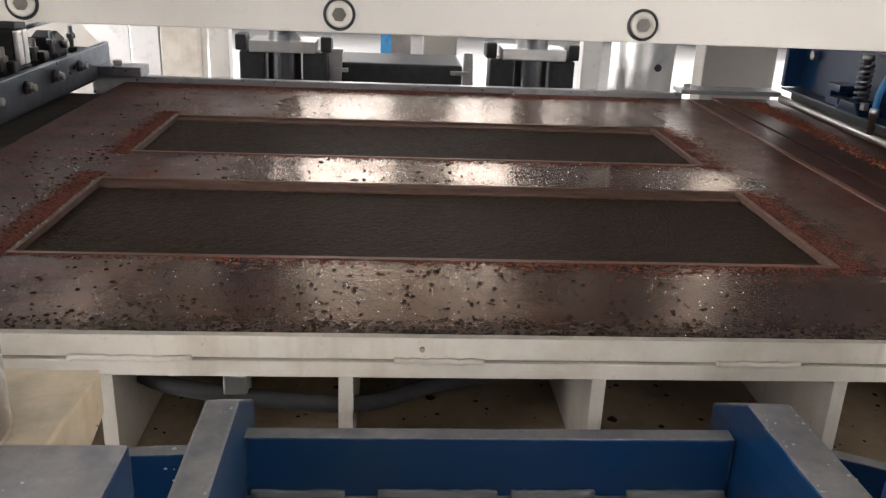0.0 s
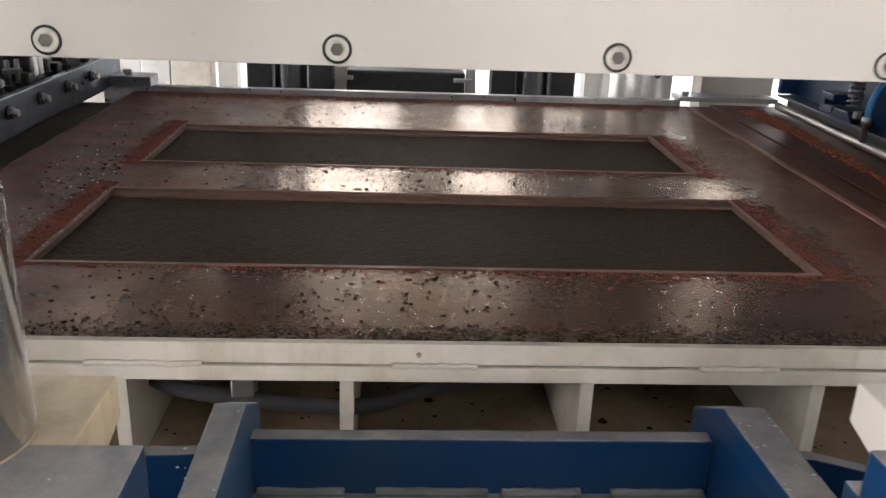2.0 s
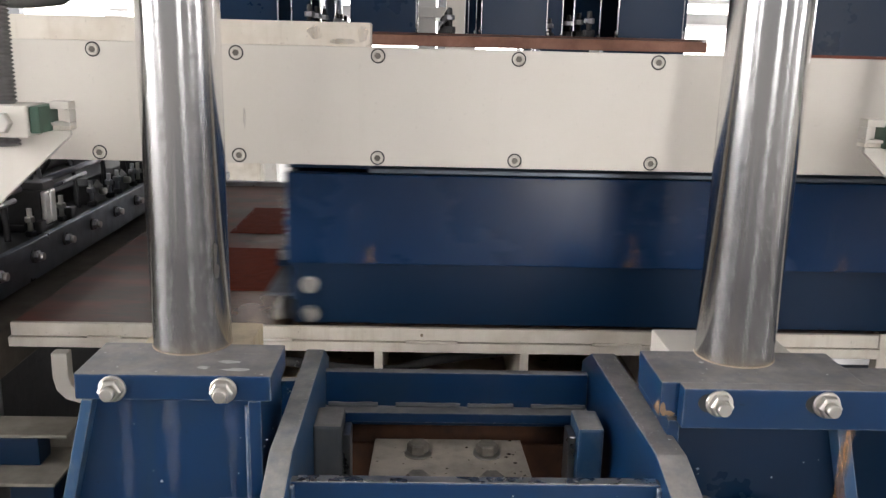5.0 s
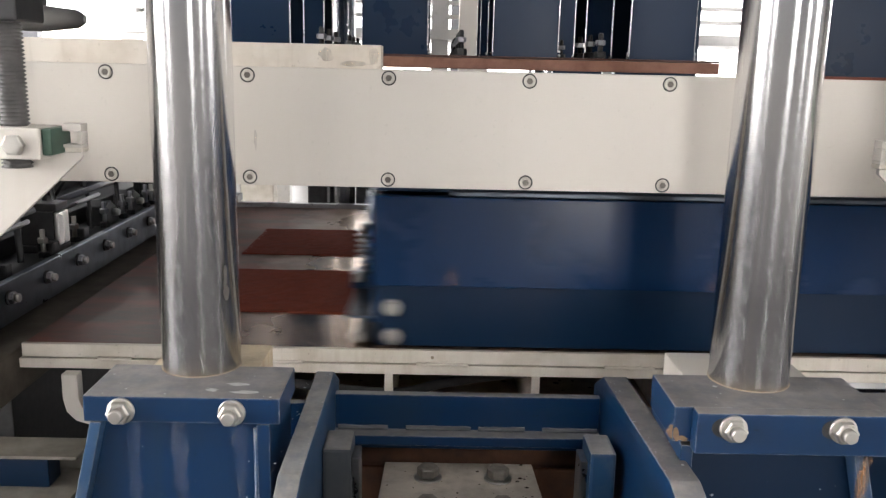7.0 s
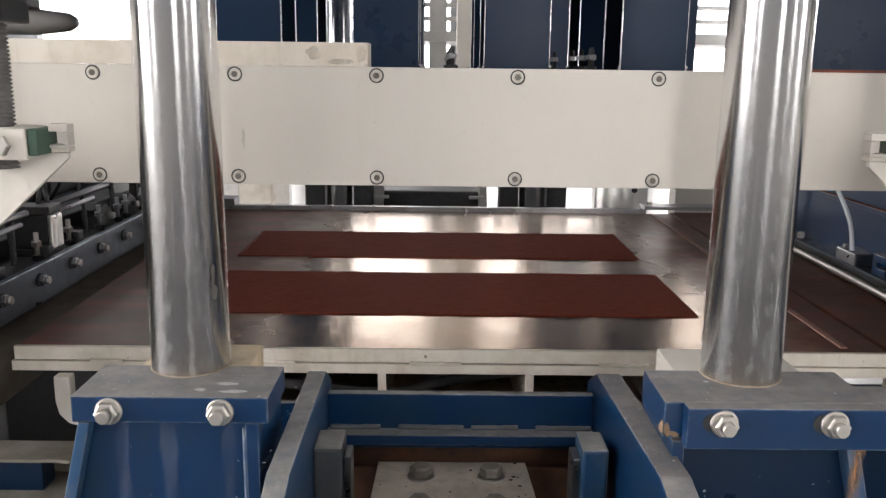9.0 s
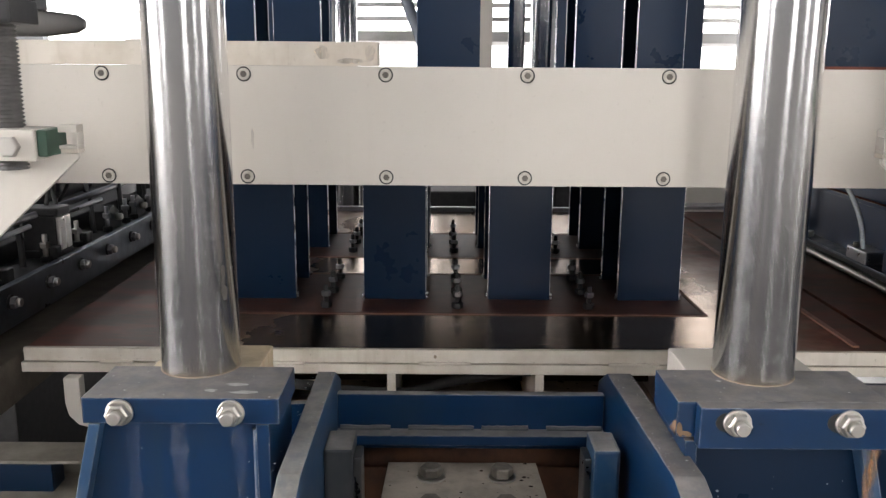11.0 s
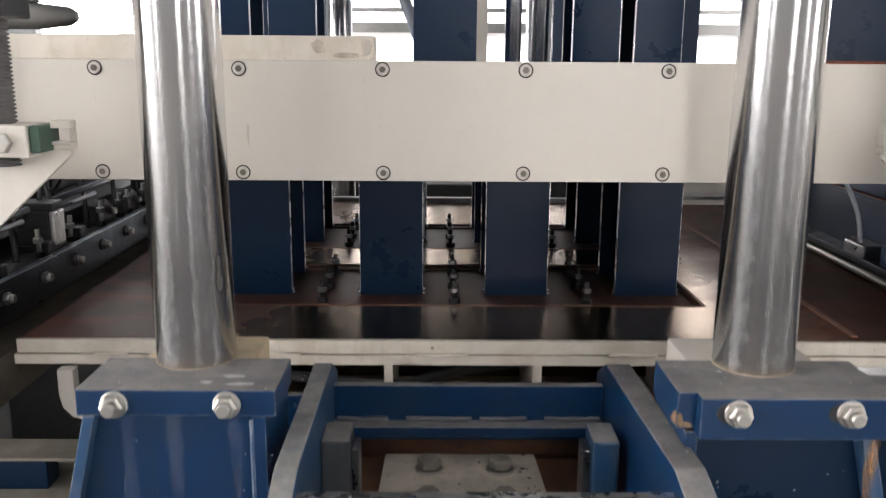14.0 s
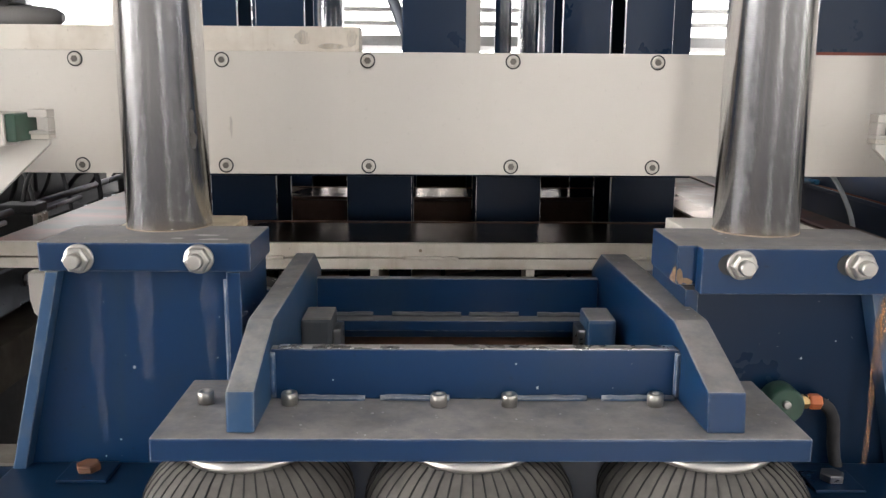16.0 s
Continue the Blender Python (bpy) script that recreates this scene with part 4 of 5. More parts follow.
def make_lift_plate():
    lp = thing("bolted_plate", (0.14, 0.0, -0.2), "cream dirt-spotted steel plate with four large hexagon bolts", "steel plate")
    part("plate", prism(B(), [(-0.005, 0.073), (0.283, 0.073), (0.292, -0.16), (-0.012, -0.16)], "z", -0.19, -0.17, 0.002), CREAM_DIRTY, lp)
    for x in (0.08, 0.212):
        for y in (0.01, -0.112):
            part("washer", turned(B(), [(0.026, -0.1705), (0.026, -0.166)], (x, y, 0), "z", 28), ZINC, lp)
            part("hex_bolt", hexagon(B(), (x, y, 0), "z", 0.021, -0.166, -0.146), DULL_BOLT, lp, "dull dirty hexagon bolt head")
    rnd = random.Random(8)
    bm = B()
    for _ in range(70):
        x, y, r = rnd.uniform(0.0, 0.28), rnd.uniform(-0.15, 0.068), 0.0008 + rnd.expovariate(1 / 0.0013)
        bm.faces.new([bm.verts.new((x + r * math.cos(a) * rnd.uniform(0.6, 1.3), y + r * math.sin(a) * rnd.uniform(0.6, 1.3), -0.1694)) for a in (0, 1.2, 2.5, 3.7, 5.0)])
    tagged(part("grit", bm, CRUMB, lp, "dark spots on the plate"), kind="stuff")
    part("cross_shaft", turned(B(), [(0.03, -0.09), (0.03, 0.405)], (0, 0.12, -0.17), "x", 24), RUST, lp, "rust brown cross shaft")
    part("hanger", box(B(), -0.09, 0.405, 0.09, 0.15, -0.3, -0.19, 0.004), RUST, lp, "rust brown beam below")
    return lp


DULL_BOLT = matte("dirty_bolt", (0.24, 0.22, 0.185), (0.13, 0.115, 0.095), 0.5, 50, 0.4, 0.001)
CREAM_DIRTY = paint("spotted_cream_paint", (0.55, 0.5, 0.42), (0.1, 0.08, 0.06), 0.55, (0.5, 0.44, 0.36), 0.9, 40.0)
lift_plate = make_lift_plate()
for bi, bx0, bx1, by in BRACKET_SPECKS:
    chips(brackets[bi], 16, lambda r: ((r.uniform(bx0, bx1), by, r.uniform(-0.3, 0.04)), "y"), 20 + bi, "pale specks on the front plate")
    chips(brackets[bi], 30, lambda r: ((r.uniform(bx0 - 0.03, bx1 + 0.03), r.uniform(-0.28, -0.12), 0.1056), "z"), 30 + bi, "pale grit on the top block")


def make_valve():
    v = thing("air_valve", (0.6, -0.28, -0.1), "small green valve block with brass fitting and orange cap", "valve")
    part("body", turned(B(), [(0.024, 0.02), (0.027, 0.016), (0.027, -0.016), (0.024, -0.02)], (0.601, -0.28, -0.086), "y", 28), GREEN, v)
    part("screw", turned(B(), [(0.006, 0), (0.006, -0.004), (0.003, -0.004)], (0.6, -0.3, -0.082), "y", 16), ZINC, v)
    part("fitting", hexagon(B(), (0, -0.28, -0.085), "x", 0.0105, 0.624, 0.64), BRASS, v, "brass fitting")
    part("cap", hexagon(B(), (0, -0.28, -0.085), "x", 0.0115, 0.64, 0.658), ORANGE, v, "orange cap")
    part("arm", prism(B(), [(0.51, -0.108), (0.51, -0.07), (0.575, -0.075), (0.6, -0.108)], "y", -0.276, -0.255, 0.003), GREEN, v, "dark green mounting arm")
    part("hose", tube(B(), curve_pts([(0.655, -0.28, -0.085), (0.68, -0.275, -0.11), (0.7, -0.27, -0.2), (0.78, -0.28, -0.3)]), 0.009), RUBBER_DARK, v, "black hose")
    part("cylinder", turned(B(), [(0.03, -0.2), (0.03, -0.07), (0.024, -0.062), (0.012, -0.06), (0.012, -0.03)], (0.53, -0.225, 0), "z", 28), BLACK, v, "small dark cylinder")
    for o in v.children:
        o.location.z -= 0.04
        o.location.x += 0.01
    return v


BRASS = metal("brass", (0.6, 0.42, 0.2), 0.3)
valve = make_valve()

# ---------------------------------------------------------------- feed box (modelled with its left end at x = 0)
FEED_LEN = 1.79


def make_feeder():
    fb = thing("feed_box", (0.0, 1.1, 0.0), "dark blue glossy steel feed box with rust runs, bolted lower skirt", "feed box")
    y0, y1 = 0.26, 1.93
    part("front_skirt", box(B(), 0.012, FEED_LEN, y0, y0 + 0.018, 0.006, 0.142, 0.002), BLUE_SHADED, fb, "dark blue lower skirt plate")
    part("front_panel", box(B(), 0.0, FEED_LEN + 1.2, y0 - 0.022, y0 + 0.006, 0.1425, 0.331, 0.003), BLUE_GLOSS, fb, "glossy dark blue upper panel")
    part("front_rim", box(B(), 0.17, FEED_LEN + 1.2, y0 - 0.016, y0 + 0.05, 0.3315, 0.343, 0.003), RAIL_STEEL, fb, "dull steel rim")
    part("back_panel", box(B(), 0.0, FEED_LEN + 1.2, y1, y1 + 0.02, 0.02, 0.331, 0.003), BLUE_SHADED, fb)
    part("end_panel", box(B(), 0.0, 0.016, y0 + 0.02, y1, 0.05, 0.33, 0.002), BLUE, fb, "blue end panel")
    part("end_flange", box(B(), -0.055, -0.0005, y1 - 0.022, y1 - 0.002, 0.064, 0.33, 0.003), BLUE, fb, "blue upright flange")
    part("flange_bolt", hexagon(B(), (0.0, y1 - 0.1, 0.17), "x", 0.016, -0.001, -0.02), ZINC, fb, "zinc hexagon bolt")
    part("panel_rib", box(B(), -0.014, -0.0005, y0 + 0.03, y1 - 0.03, 0.21, 0.222, 0.002), BLUE, fb, "blue rib along the panel")
    part("rib_dust", box(B(), -0.013, -0.002, y0 + 0.05, y1 - 0.05, 0.2225, 0.2245), RED_DUST, fb, "red dust on the rib")
    part("far_end_panel", box(B(), FEED_LEN - 0.016, FEED_LEN, y0 + 0.02, y1, 0.012, 0.33, 0.002), BLUE_SHADED, fb)
    part("lid", box(B(), 0.0, FEED_LEN, y0 + 0.02, y1, 0.335, 0.345, 0.002), BLUE_SHADED, fb)
    part("hopper", box(B(), 0.1, FEED_LEN + 1.0, y0 + 0.05, y1 - 0.02, 0.3455, 0.55, 0.006), BLUE_SHADED, fb, "dark blue hopper body on the box")
    part("scraper_tube", turned(B(), [(0.012, y0 + 0.02), (0.013, y0 + 0.022), (0.013, y1 + 0.028), (0.012, y1 + 0.03)], (-0.03, 0, 0.016), "y", 20), ZINC, fb, "pale steel scraper tube along the lower edge")
    part("scraper_blade", box(B(), -0.02, 0.0, y0 + 0.02, y1 - 0.01, 0.006, 0.05, 0.002), BLACK, fb, "black rubber scraper blade")
    part("shelf", box(B(), -0.055, -0.0005, y0 + 0.03, y1 - 0.01, 0.055, 0.062, 0.001), RAIL_STEEL, fb, "steel shelf under the springs")
    for y in (0.56, 1.49):
        part("clamp_block", prism(B(), [(y - 0.06, 0.0645), (y + 0.06, 0.0645), (y + 0.04, 0.094), (y - 0.03, 0.094)], "x", -0.068, -0.001, 0.004), BLUE_SHADED, fb, "dark chamfered clamp block")
        pts = [(-0.036 + 0.0165 * math.cos(0.8 * k), y + 0.0165 * math.sin(0.8 * k), 0.097 + 0.0017 * k) for k in range(60)]
        part("coil_spring", tube(B(), pts, 0.0042, 6), STEEL, fb, "coil spring")
        part("spring_bolt", turned(B(), [(0.009, 0.094), (0.009, 0.2), (0.015, 0.2), (0.015, 0.215)], (-0.036, y, 0), "z", 14), ZINC, fb)
        part("clamp_bolt", hexagon(B(), (-0.05, y - 0.05, 0), "z", 0.012, 0.08, 0.1), ZINC, fb)
        part("jaw", prism(B(), [(y + 0.09, 0.0645), (y + 0.16, 0.0645), (y + 0.16, 0.12), (y + 0.09, 0.12), (y + 0.09, 0.1), (y + 0.135, 0.1), (y + 0.135, 0.085), (y + 0.09, 0.085)], "x", -0.05, -0.001, 0.003), BLUE, fb, "blue jaw piece")
    part("hose_fitting", turned(B(), [(0.009, 0.03), (0.009, 0.075), (0.012, 0.075), (0.012, 0.095), (0.008, 0.097)], (-0.055, 1.38, 0), "z", 14), ZINC, fb, "zinc hose fitting")
    part("air_hose", tube(B(), curve_pts([(-0.055, 1.38, 0.095), (-0.053, 1.375, 0.14), (-0.045, 1.35, 0.19), (-0.03, 1.28, 0.225), (-0.02, 1.15, 0.235)]), 0.0085), HOSE_BLUE, fb, "pale blue air hose")
    part("sensor_block", box(B(), -0.062, -0.001, 0.79, 0.9, 0.064, 0.1, 0.005), STEEL, fb, "grey block with a bright screw")
    part("sensor_screw", hexagon(B(), (-0.05, 0.87, 0), "z", 0.009, 0.1, 0.112), ZINC, fb)
    part("clear_hose", tube(B(), curve_pts([(-0.05, 0.83, 0.1), (-0.052, 0.86, 0.18), (-0.045, 0.98, 0.26), (-0.03, 1.16, 0.31), (-0.02, 1.35, 0.325)]), 0.007), HOSE_PALE, fb, "pale milky air hose")
    part("shelf_bolt", hexagon(B(), (-0.035, 1.2, 0), "z", 0.012, 0.0625, 0.082), ZINC, fb)
    for x in (0.043, FEED_LEN - 0.035):
        for z in (0.016 + 0.01, 0.09):
            part("washer", turned(B(), [(0.019, 0), (0.019, -0.003)], (x, y0, z), "y", 24), ZINC, fb)
            part("cap_screw", hexagon(B(), (x, y0, z), "y", 0.0145, -0.003, -0.017), ZINC, fb, "zinc hexagon bolt")
    for x, w, h in ((0.17, 0.012, 0.05), (0.72, 0.016, 0.075), (1.165, 0.013, 0.06), (1.33, 0.03, 0.13), (1.78, 0.02, 0.08)):
        bm = B()
        vs = [bm.verts.new((x + dx * w, y0 - 0.0226, 0.146 + dz * h)) for dx, dz in ((-1, 0), (1, 0), (0.55, 0.12), (0.25, 0.4), (0.1, 1.0), (-0.08, 0.95), (-0.3, 0.35), (-0.6, 0.15))]
        bm.faces.new(vs)
        part("rust_run", bm, RUN_RUST, fb, "brown rust run")
        streak(fb, x - 0.03, y0 - 0.0227, 0.15, 0.2 + 1.4 * h, 0.012, RUN_PALE)
    return fb


BLUE_GLOSS = paint("glossy_blue_paint", (0.004, 0.026, 0.082), (0.008, 0.028, 0.068), 0.22, None, 0.2, 3.0, 0.05)
BLUE_GLOSS.node_tree.nodes["Principled BSDF"].inputs["Specular IOR Level"].default_value = 0.3
feeder = make_feeder()

# feed table beside the mould
bm = B()
box(bm, 1.085, 4.4, 0.3, 2.05, -0.03, -0.001, 0.002)
table = single("feed_table", bm, MOULD, (2.5, 1.1, -0.03), "worn brown steel feed table beside the mould", "table")
tb = B()
for lx in (1.3, 3.0, 4.3):
    for ly in (0.34, 1.95):
        box(tb, lx - 0.04, lx + 0.04, ly - 0.03, ly + 0.05, FLOOR, -0.031)
part("leg_frame", tb, CREAM_DUSTY, table, "cream steel legs")
part("front_rail", box(B(), 1.09, 4.4, 0.27, 0.299, -0.12, -0.002, 0.003), CREAM_DUSTY, table, "cream front rail")
rnd = random.Random(31)
bm = B()
for _ in range(3200):
    y = rnd.uniform(0.5, 1.96) if rnd.random() < 0.5 else 1.96 - abs(rnd.gauss(0, 0.3))
    x = 1.182 + rnd.gauss(0.0, 0.008 + 0.012 * max(0.0, y - 0.9)) + 0.012 * math.sin(5 * y)
    if y < 0.35 or x < 1.1:
        continue
    r = 0.001 + rnd.expovariate(1 / 0.0011)
    k, ph = rnd.choice((5, 6)), rnd.uniform(0, 6)
    lo = [bm.verts.new((x + r * rnd.uniform(0.7, 1.2) * math.cos(ph + 2 * math.pi * i / k), y + r * rnd.uniform(0.7, 1.2) * math.sin(ph + 2 * math.pi * i / k), -0.0006)) for i in range(k)]
    hi = [bm.verts.new((x + (v.co.x - x) * 0.6, y + (v.co.y - y) * 0.6, -0.0006 + r * rnd.uniform(0.4, 0.9))) for v in lo]
    bm.faces.new(hi)
    for i in range(k):
        bm.faces.new((lo[i], lo[(i + 1) % k], hi[(i + 1) % k], hi[i]))
spill = single("spilled_mix", bm, RED_SPILL, (1.18, 1.2, 0.0), "trail of orange-red mix spilled on the feed table", "spilled mix", kind="stuff")

# ---------------------------------------------------------------- tamper head (modelled in its lowered place)
POST_X = (-0.353, -0.022, 0.294, 0.625)
POST_Y = ((0.64, 0.87), (1.27, 1.51))


def i_outline(x, w, y0, y1, f=0.014, g=0.007):
    return [(x - w, y0), (x + w, y0), (x + w, y0 + f), (x + g, y0 + f), (x + g, y1 - f), (x + w, y1 - f), (x + w, y1), (x - w, y1),
            (x - w, y1 - f), (x - g, y1 - f), (x - g, y0 + f), (x - w, y0 + f)]


def make_tamper():
    th = thing("tamper_head", (0.13, 1.05, 0.0), "dark blue press tamper head with steel posts over red-stained shoes", "press head")
    for y0, y1 in CAV:
        shoe = part("shoe", box(B(), CX0 + 0.004, CX1 - 0.004, y0 + 0.004, y1 - 0.016, -0.03, -0.0055, 0.002), SHOE_LIT, th, "brown-pink stained pressing shoe, coloured lighter for its lit front")
        # thin top layer carries the shade under the head as darker colour
        part("shaded_shoe_top", box(B(), CX0 + 0.004, CX1 - 0.004, y0 + 0.004, y1 - 0.016, -0.005, 0.0, 0.001), SHOE_SHADED, shoe, "red-brown shoe top, coloured darker for shade under the head")
    for y0, y1 in POST_Y:
        for x in POST_X:
            bm = prism(B(), i_outline(x, 0.078, y0, y1), "z", 0.0005, 0.315)
            post = part("post", bm, BLUE_SHADED, th, "blue I-section post, colour darkened for shade under the beam")
            for s in (-1, 1):
                for yy in (y0, y1 - 0.014):
                    xe = x + s * 0.0782
                    # pale strip put on as the highlight along the flange edge
                    part("flange_highlight", box(B(), min(xe, xe + s * 0.0012), max(xe, xe + s * 0.0012), yy + 0.001, yy + 0.013, 0.012, 0.315), EDGE, post, "bright strip standing in for the highlight on the flange edge")
                    bm = B()
                    for _ in range(3):
                        q = random.uniform(0.002, 0.004)
                        c = Vector((xe + s * 0.004, yy + random.uniform(0.0, 0.014), random.uniform(0.003, 0.016)))
                        turned(bm, [(q * 0.4, -q), (q, -q * 0.3), (q, q * 0.4), (q * 0.3, q)], c, "z", 6)
                    part("weld_tack", bm, EDGE, post, "bright weld spatter at the post foot")
    for x in (-0.187, 0.136, 0.46):
        for y in (0.56, 0.7, 0.85, 1.2, 1.33, 1.48):
            st = part("stud", turned(B(), [(0.006, 0.0005), (0.006, 0.055), (0.004, 0.058)], (x, y, 0), "z", 12), BLACK, th, "dark stud")
            part("nut", hexagon(B(), (x, y, 0), "z", 0.014, 0.0005, 0.016), BLACK, st)
            part("lock_nut", hexagon(B(), (x, y, 0), "z", 0.012, 0.03, 0.042), STEEL, st)
    part("head_plate", box(B(), CX0 + 0.02, CX1 - 0.02, 0.55, 1.55, 0.3155, 0.3595, 0.003), BLUE_SHADED, th)
    # wide plate hidden by the beam, added to block light from the mould
    part("hood", box(B(), -0.74, 0.98, 0.3, 1.85, 0.36, 0.4, 0.003), BLUE_SHADED, th, "unseen dark blue plate added over the posts to shade the mould")
    for x in (-0.45, -0.28, 0.5, 0.66):
        bm = prism(B(), i_outline(x, 0.06, 0.8, 0.994), "z", 0.4005, 1.5)
        up = part("upright", bm, BLUE_SHADED, th, "dark blue upright above the head")
        for s in (-1, 1):
            xe = x + s * 0.0602
            # upright flange highlight, also laid on as a pale strip
            part("flange_highlight", box(B(), min(xe, xe + s * 0.0015), max(xe, xe + s * 0.0015), 0.801, 0.813, 0.41, 1.5), EDGE, up, "bright strip standing in for the highlight on the flange edge")
    part("ram_box", box(B(), 0.03, 0.19, 0.75, 0.95, 0.4005, 1.72, 0.004), BLUE_SHADED, th, "blue box ram")
    part("hose", tube(B(), curve_pts([(-0.15, 1.9, 1.4), (-0.08, 1.9, 0.95), (0.02, 1.86, 0.66), (0.06, 1.8, 0.5), (0.07, 1.75, 0.4)]), 0.022, 12), HOSE_GREY, th, "grey hose down to the hood")
    for x in (0.29, 0.36):
        part("guide_rod", turned(B(), [(0.022, 0.4005), (0.022, 1.5)], (x, 0.85, 0), "z", 28), CHROME, th, "bright guide rod")
    return th


tamper = make_tamper()

# ---------------------------------------------------------------- left stop rail with clamping gear


def make_stop_rail():
    rail = thing("stop_rail", (-0.87, 1.2, 0.0), "grey steel stop rail with a row of hexagon bolts", "machine rail")
    part("rail_bar", box(B(), -0.868, -0.85, 0.1, 2.1, 0.014, 0.108, 0.003), RAIL_STEEL, rail)
    part("backing", box(B(), -1.25, -0.8685, 0.1, 2.1, 0.0, 0.09, 0.004), BLACK, rail, "black bed behind the rail")
    for k in range(10):
        y = 0.155 + 0.185 * k
        part("washer", turned(B(), [(0.0165, 0.0), (0.0165, 0.004)], (-0.85, y, 0.072), "x", 22), BLACK, rail)
        bolt = part("bolt", hexagon(B(), (-0.85, y, 0.072), "x", 0.0145, 0.004, 0.016), STEEL, rail, "dark steel hexagon nut")
        part("bolt_end", turned(B(), [(0.009, 0.016), (0.0098, 0.018), (0.0098, 0.024), (0.008, 0.026)], (-0.85, y, 0.072), "x", 16), ZINC, bolt, "bright bolt end")
    return rail


def make_clamp(y):
    c = thing("clamp_cylinder", (-0.95, y, 0.09), "black and silver pneumatic clamp cylinder on the stop rail", "pneumatic cylinder", "clamp cylinders")
    bm = B()
    box(bm, -0.985, -0.9, y - 0.045, y + 0.02, 0.11, 0.2, 0.003)
    part("body", bm, BLACK, c)
    bm = B()
    for z0, z1 in ((0.112, 0.198),):
        box(bm, -0.899, -0.886, y - 0.045, y - 0.017, z0, z1, 0.004)
        box(bm, -0.899, -0.886, y - 0.01, y + 0.018, z0, z1, 0.004)
    part("silver_profile", bm, ALU, c, "bright aluminium ribbed profile")
    part("head", box(B(), -0.985, -0.89, y - 0.048, y + 0.024, 0.2005, 0.222, 0.004), BLACK, c)
    part("base", box(B(), -0.985, -0.89, y - 0.05, y + 0.03, 0.0905, 0.1095, 0.003), BLACK, c)
    for dy in (-0.1, 0.09):
        rod = part("stud", turned(B(), [(0.0065, 0.0905), (0.0065, 0.165)], (-0.905, y + dy, 0), "z", 14), ZINC, c)
        part("nut", hexagon(B(), (-0.905, y + dy, 0), "z", 0.0145, 0.094, 0.108), BLACK, rod)
        part("nut", hexagon(B(), (-0.905, y + dy, 0), "z", 0.0135, 0.13, 0.144), ZINC, rod)
        part("toggle", box(B(), -0.93, -0.885, y + dy + 0.016, y + dy + 0.05, 0.0905, 0.128, 0.005), BLACK, c)
    part("hose", tube(B(), curve_pts([(-0.94, y, 0.222), (-0.94, y + 0.03, 0.27), (-0.96, y + 0.12, 0.29), (-1.02, y + 0.25, 0.22)]), 0.006), BLACK, c, "black air hose")
    part("link_rod", tube(B(), [(-0.92, y + 0.02, 0.19), (-0.9, y + 0.26, 0.2)], 0.006, 8), STEEL, c)
    return c


ALU = metal("aluminium_profile", (0.8, 0.78, 0.75), 0.35, (0.4, 0.36, 0.3), 0.2)
make_stop_rail()
ht = thing("hose_bundle", (-1.05, 0.9, 0.09), "tangled black air hoses behind the stop rail", "hoses")
rnd = random.Random(9)
for k in range(7):
    y = 0.35 + 0.22 * k
    pts = curve_pts([(-0.93, y, 0.095), (-0.95, y + 0.03, 0.2 + rnd.uniform(-0.03, 0.05)), (-1.02, y + 0.12, 0.26 + rnd.uniform(-0.04, 0.04)), (-1.1, y + 0.22, 0.2), (-1.2, y + 0.35, 0.12)])
    part("hose", tube(B(), pts, rnd.choice((0.006, 0.008)), 8), BLACK, ht)
part("manifold", box(B(), -1.2, -1.0, 0.3, 1.9, 0.0905, 0.14, 0.005), BLACK, ht, "black valve manifold")
part("guide_rod", turned(B(), [(0.009, 0.55), (0.009, 1.9)], (-0.95, 0, 0.205), "y", 14), STEEL, ht, "grey steel rod")
clamp = make_clamp(0.74)
for yy in (0.3, 1.57):
    copy_thing(clamp, Matrix.Translation((-0.95, yy, 0.09)))


def make_toggle(y):
    c = thing("toggle_clamp", (-0.92, y, 0.09), "black toggle clamp with steel studs on the stop rail", "clamp", "toggle clamps")
    part("body", prism(B(), [(y - 0.05, 0.0905), (y + 0.05, 0.0905), (y + 0.04, 0.14), (y - 0.01, 0.165), (y - 0.05, 0.15)], "x", -0.97, -0.91, 0.004), BLACK, c)
    for dy in (-0.075, 0.075):
        rod = part("stud", turned(B(), [(0.0065, 0.0905), (0.0065, 0.17)], (-0.905, y + dy, 0), "z", 14), STEEL, c)
        part("nut", hexagon(B(), (-0.905, y + dy, 0), "z", 0.0145, 0.094, 0.11), BLACK, rod)
        part("nut", hexagon(B(), (-0.905, y + dy, 0), "z", 0.0135, 0.135, 0.15), STEEL, rod)
    part("pin", turned(B(), [(0.011, -0.012), (0.011, 0.004), (0.0085, 0.008)], (-0.898, y + 0.01, 0.125), "x", 16), ZINC, c, "bright pin end")
    return c


toggle = make_toggle(1.12)
for yy in (1.34, 1.86):
    copy_thing(toggle, Matrix.Translation((-0.92, yy, 0.09)))
bm = B()
box(bm, -1.26, -1.24, 0.1, 2.1, 0.05, 0.34, 0.003)
single("gear_cover", bm, BLACK, (-1.25, 1.1, 0.05), "black sheet cover behind the clamping gear", "machine cover")

# ---------------------------------------------------------------- screw levers at both sides


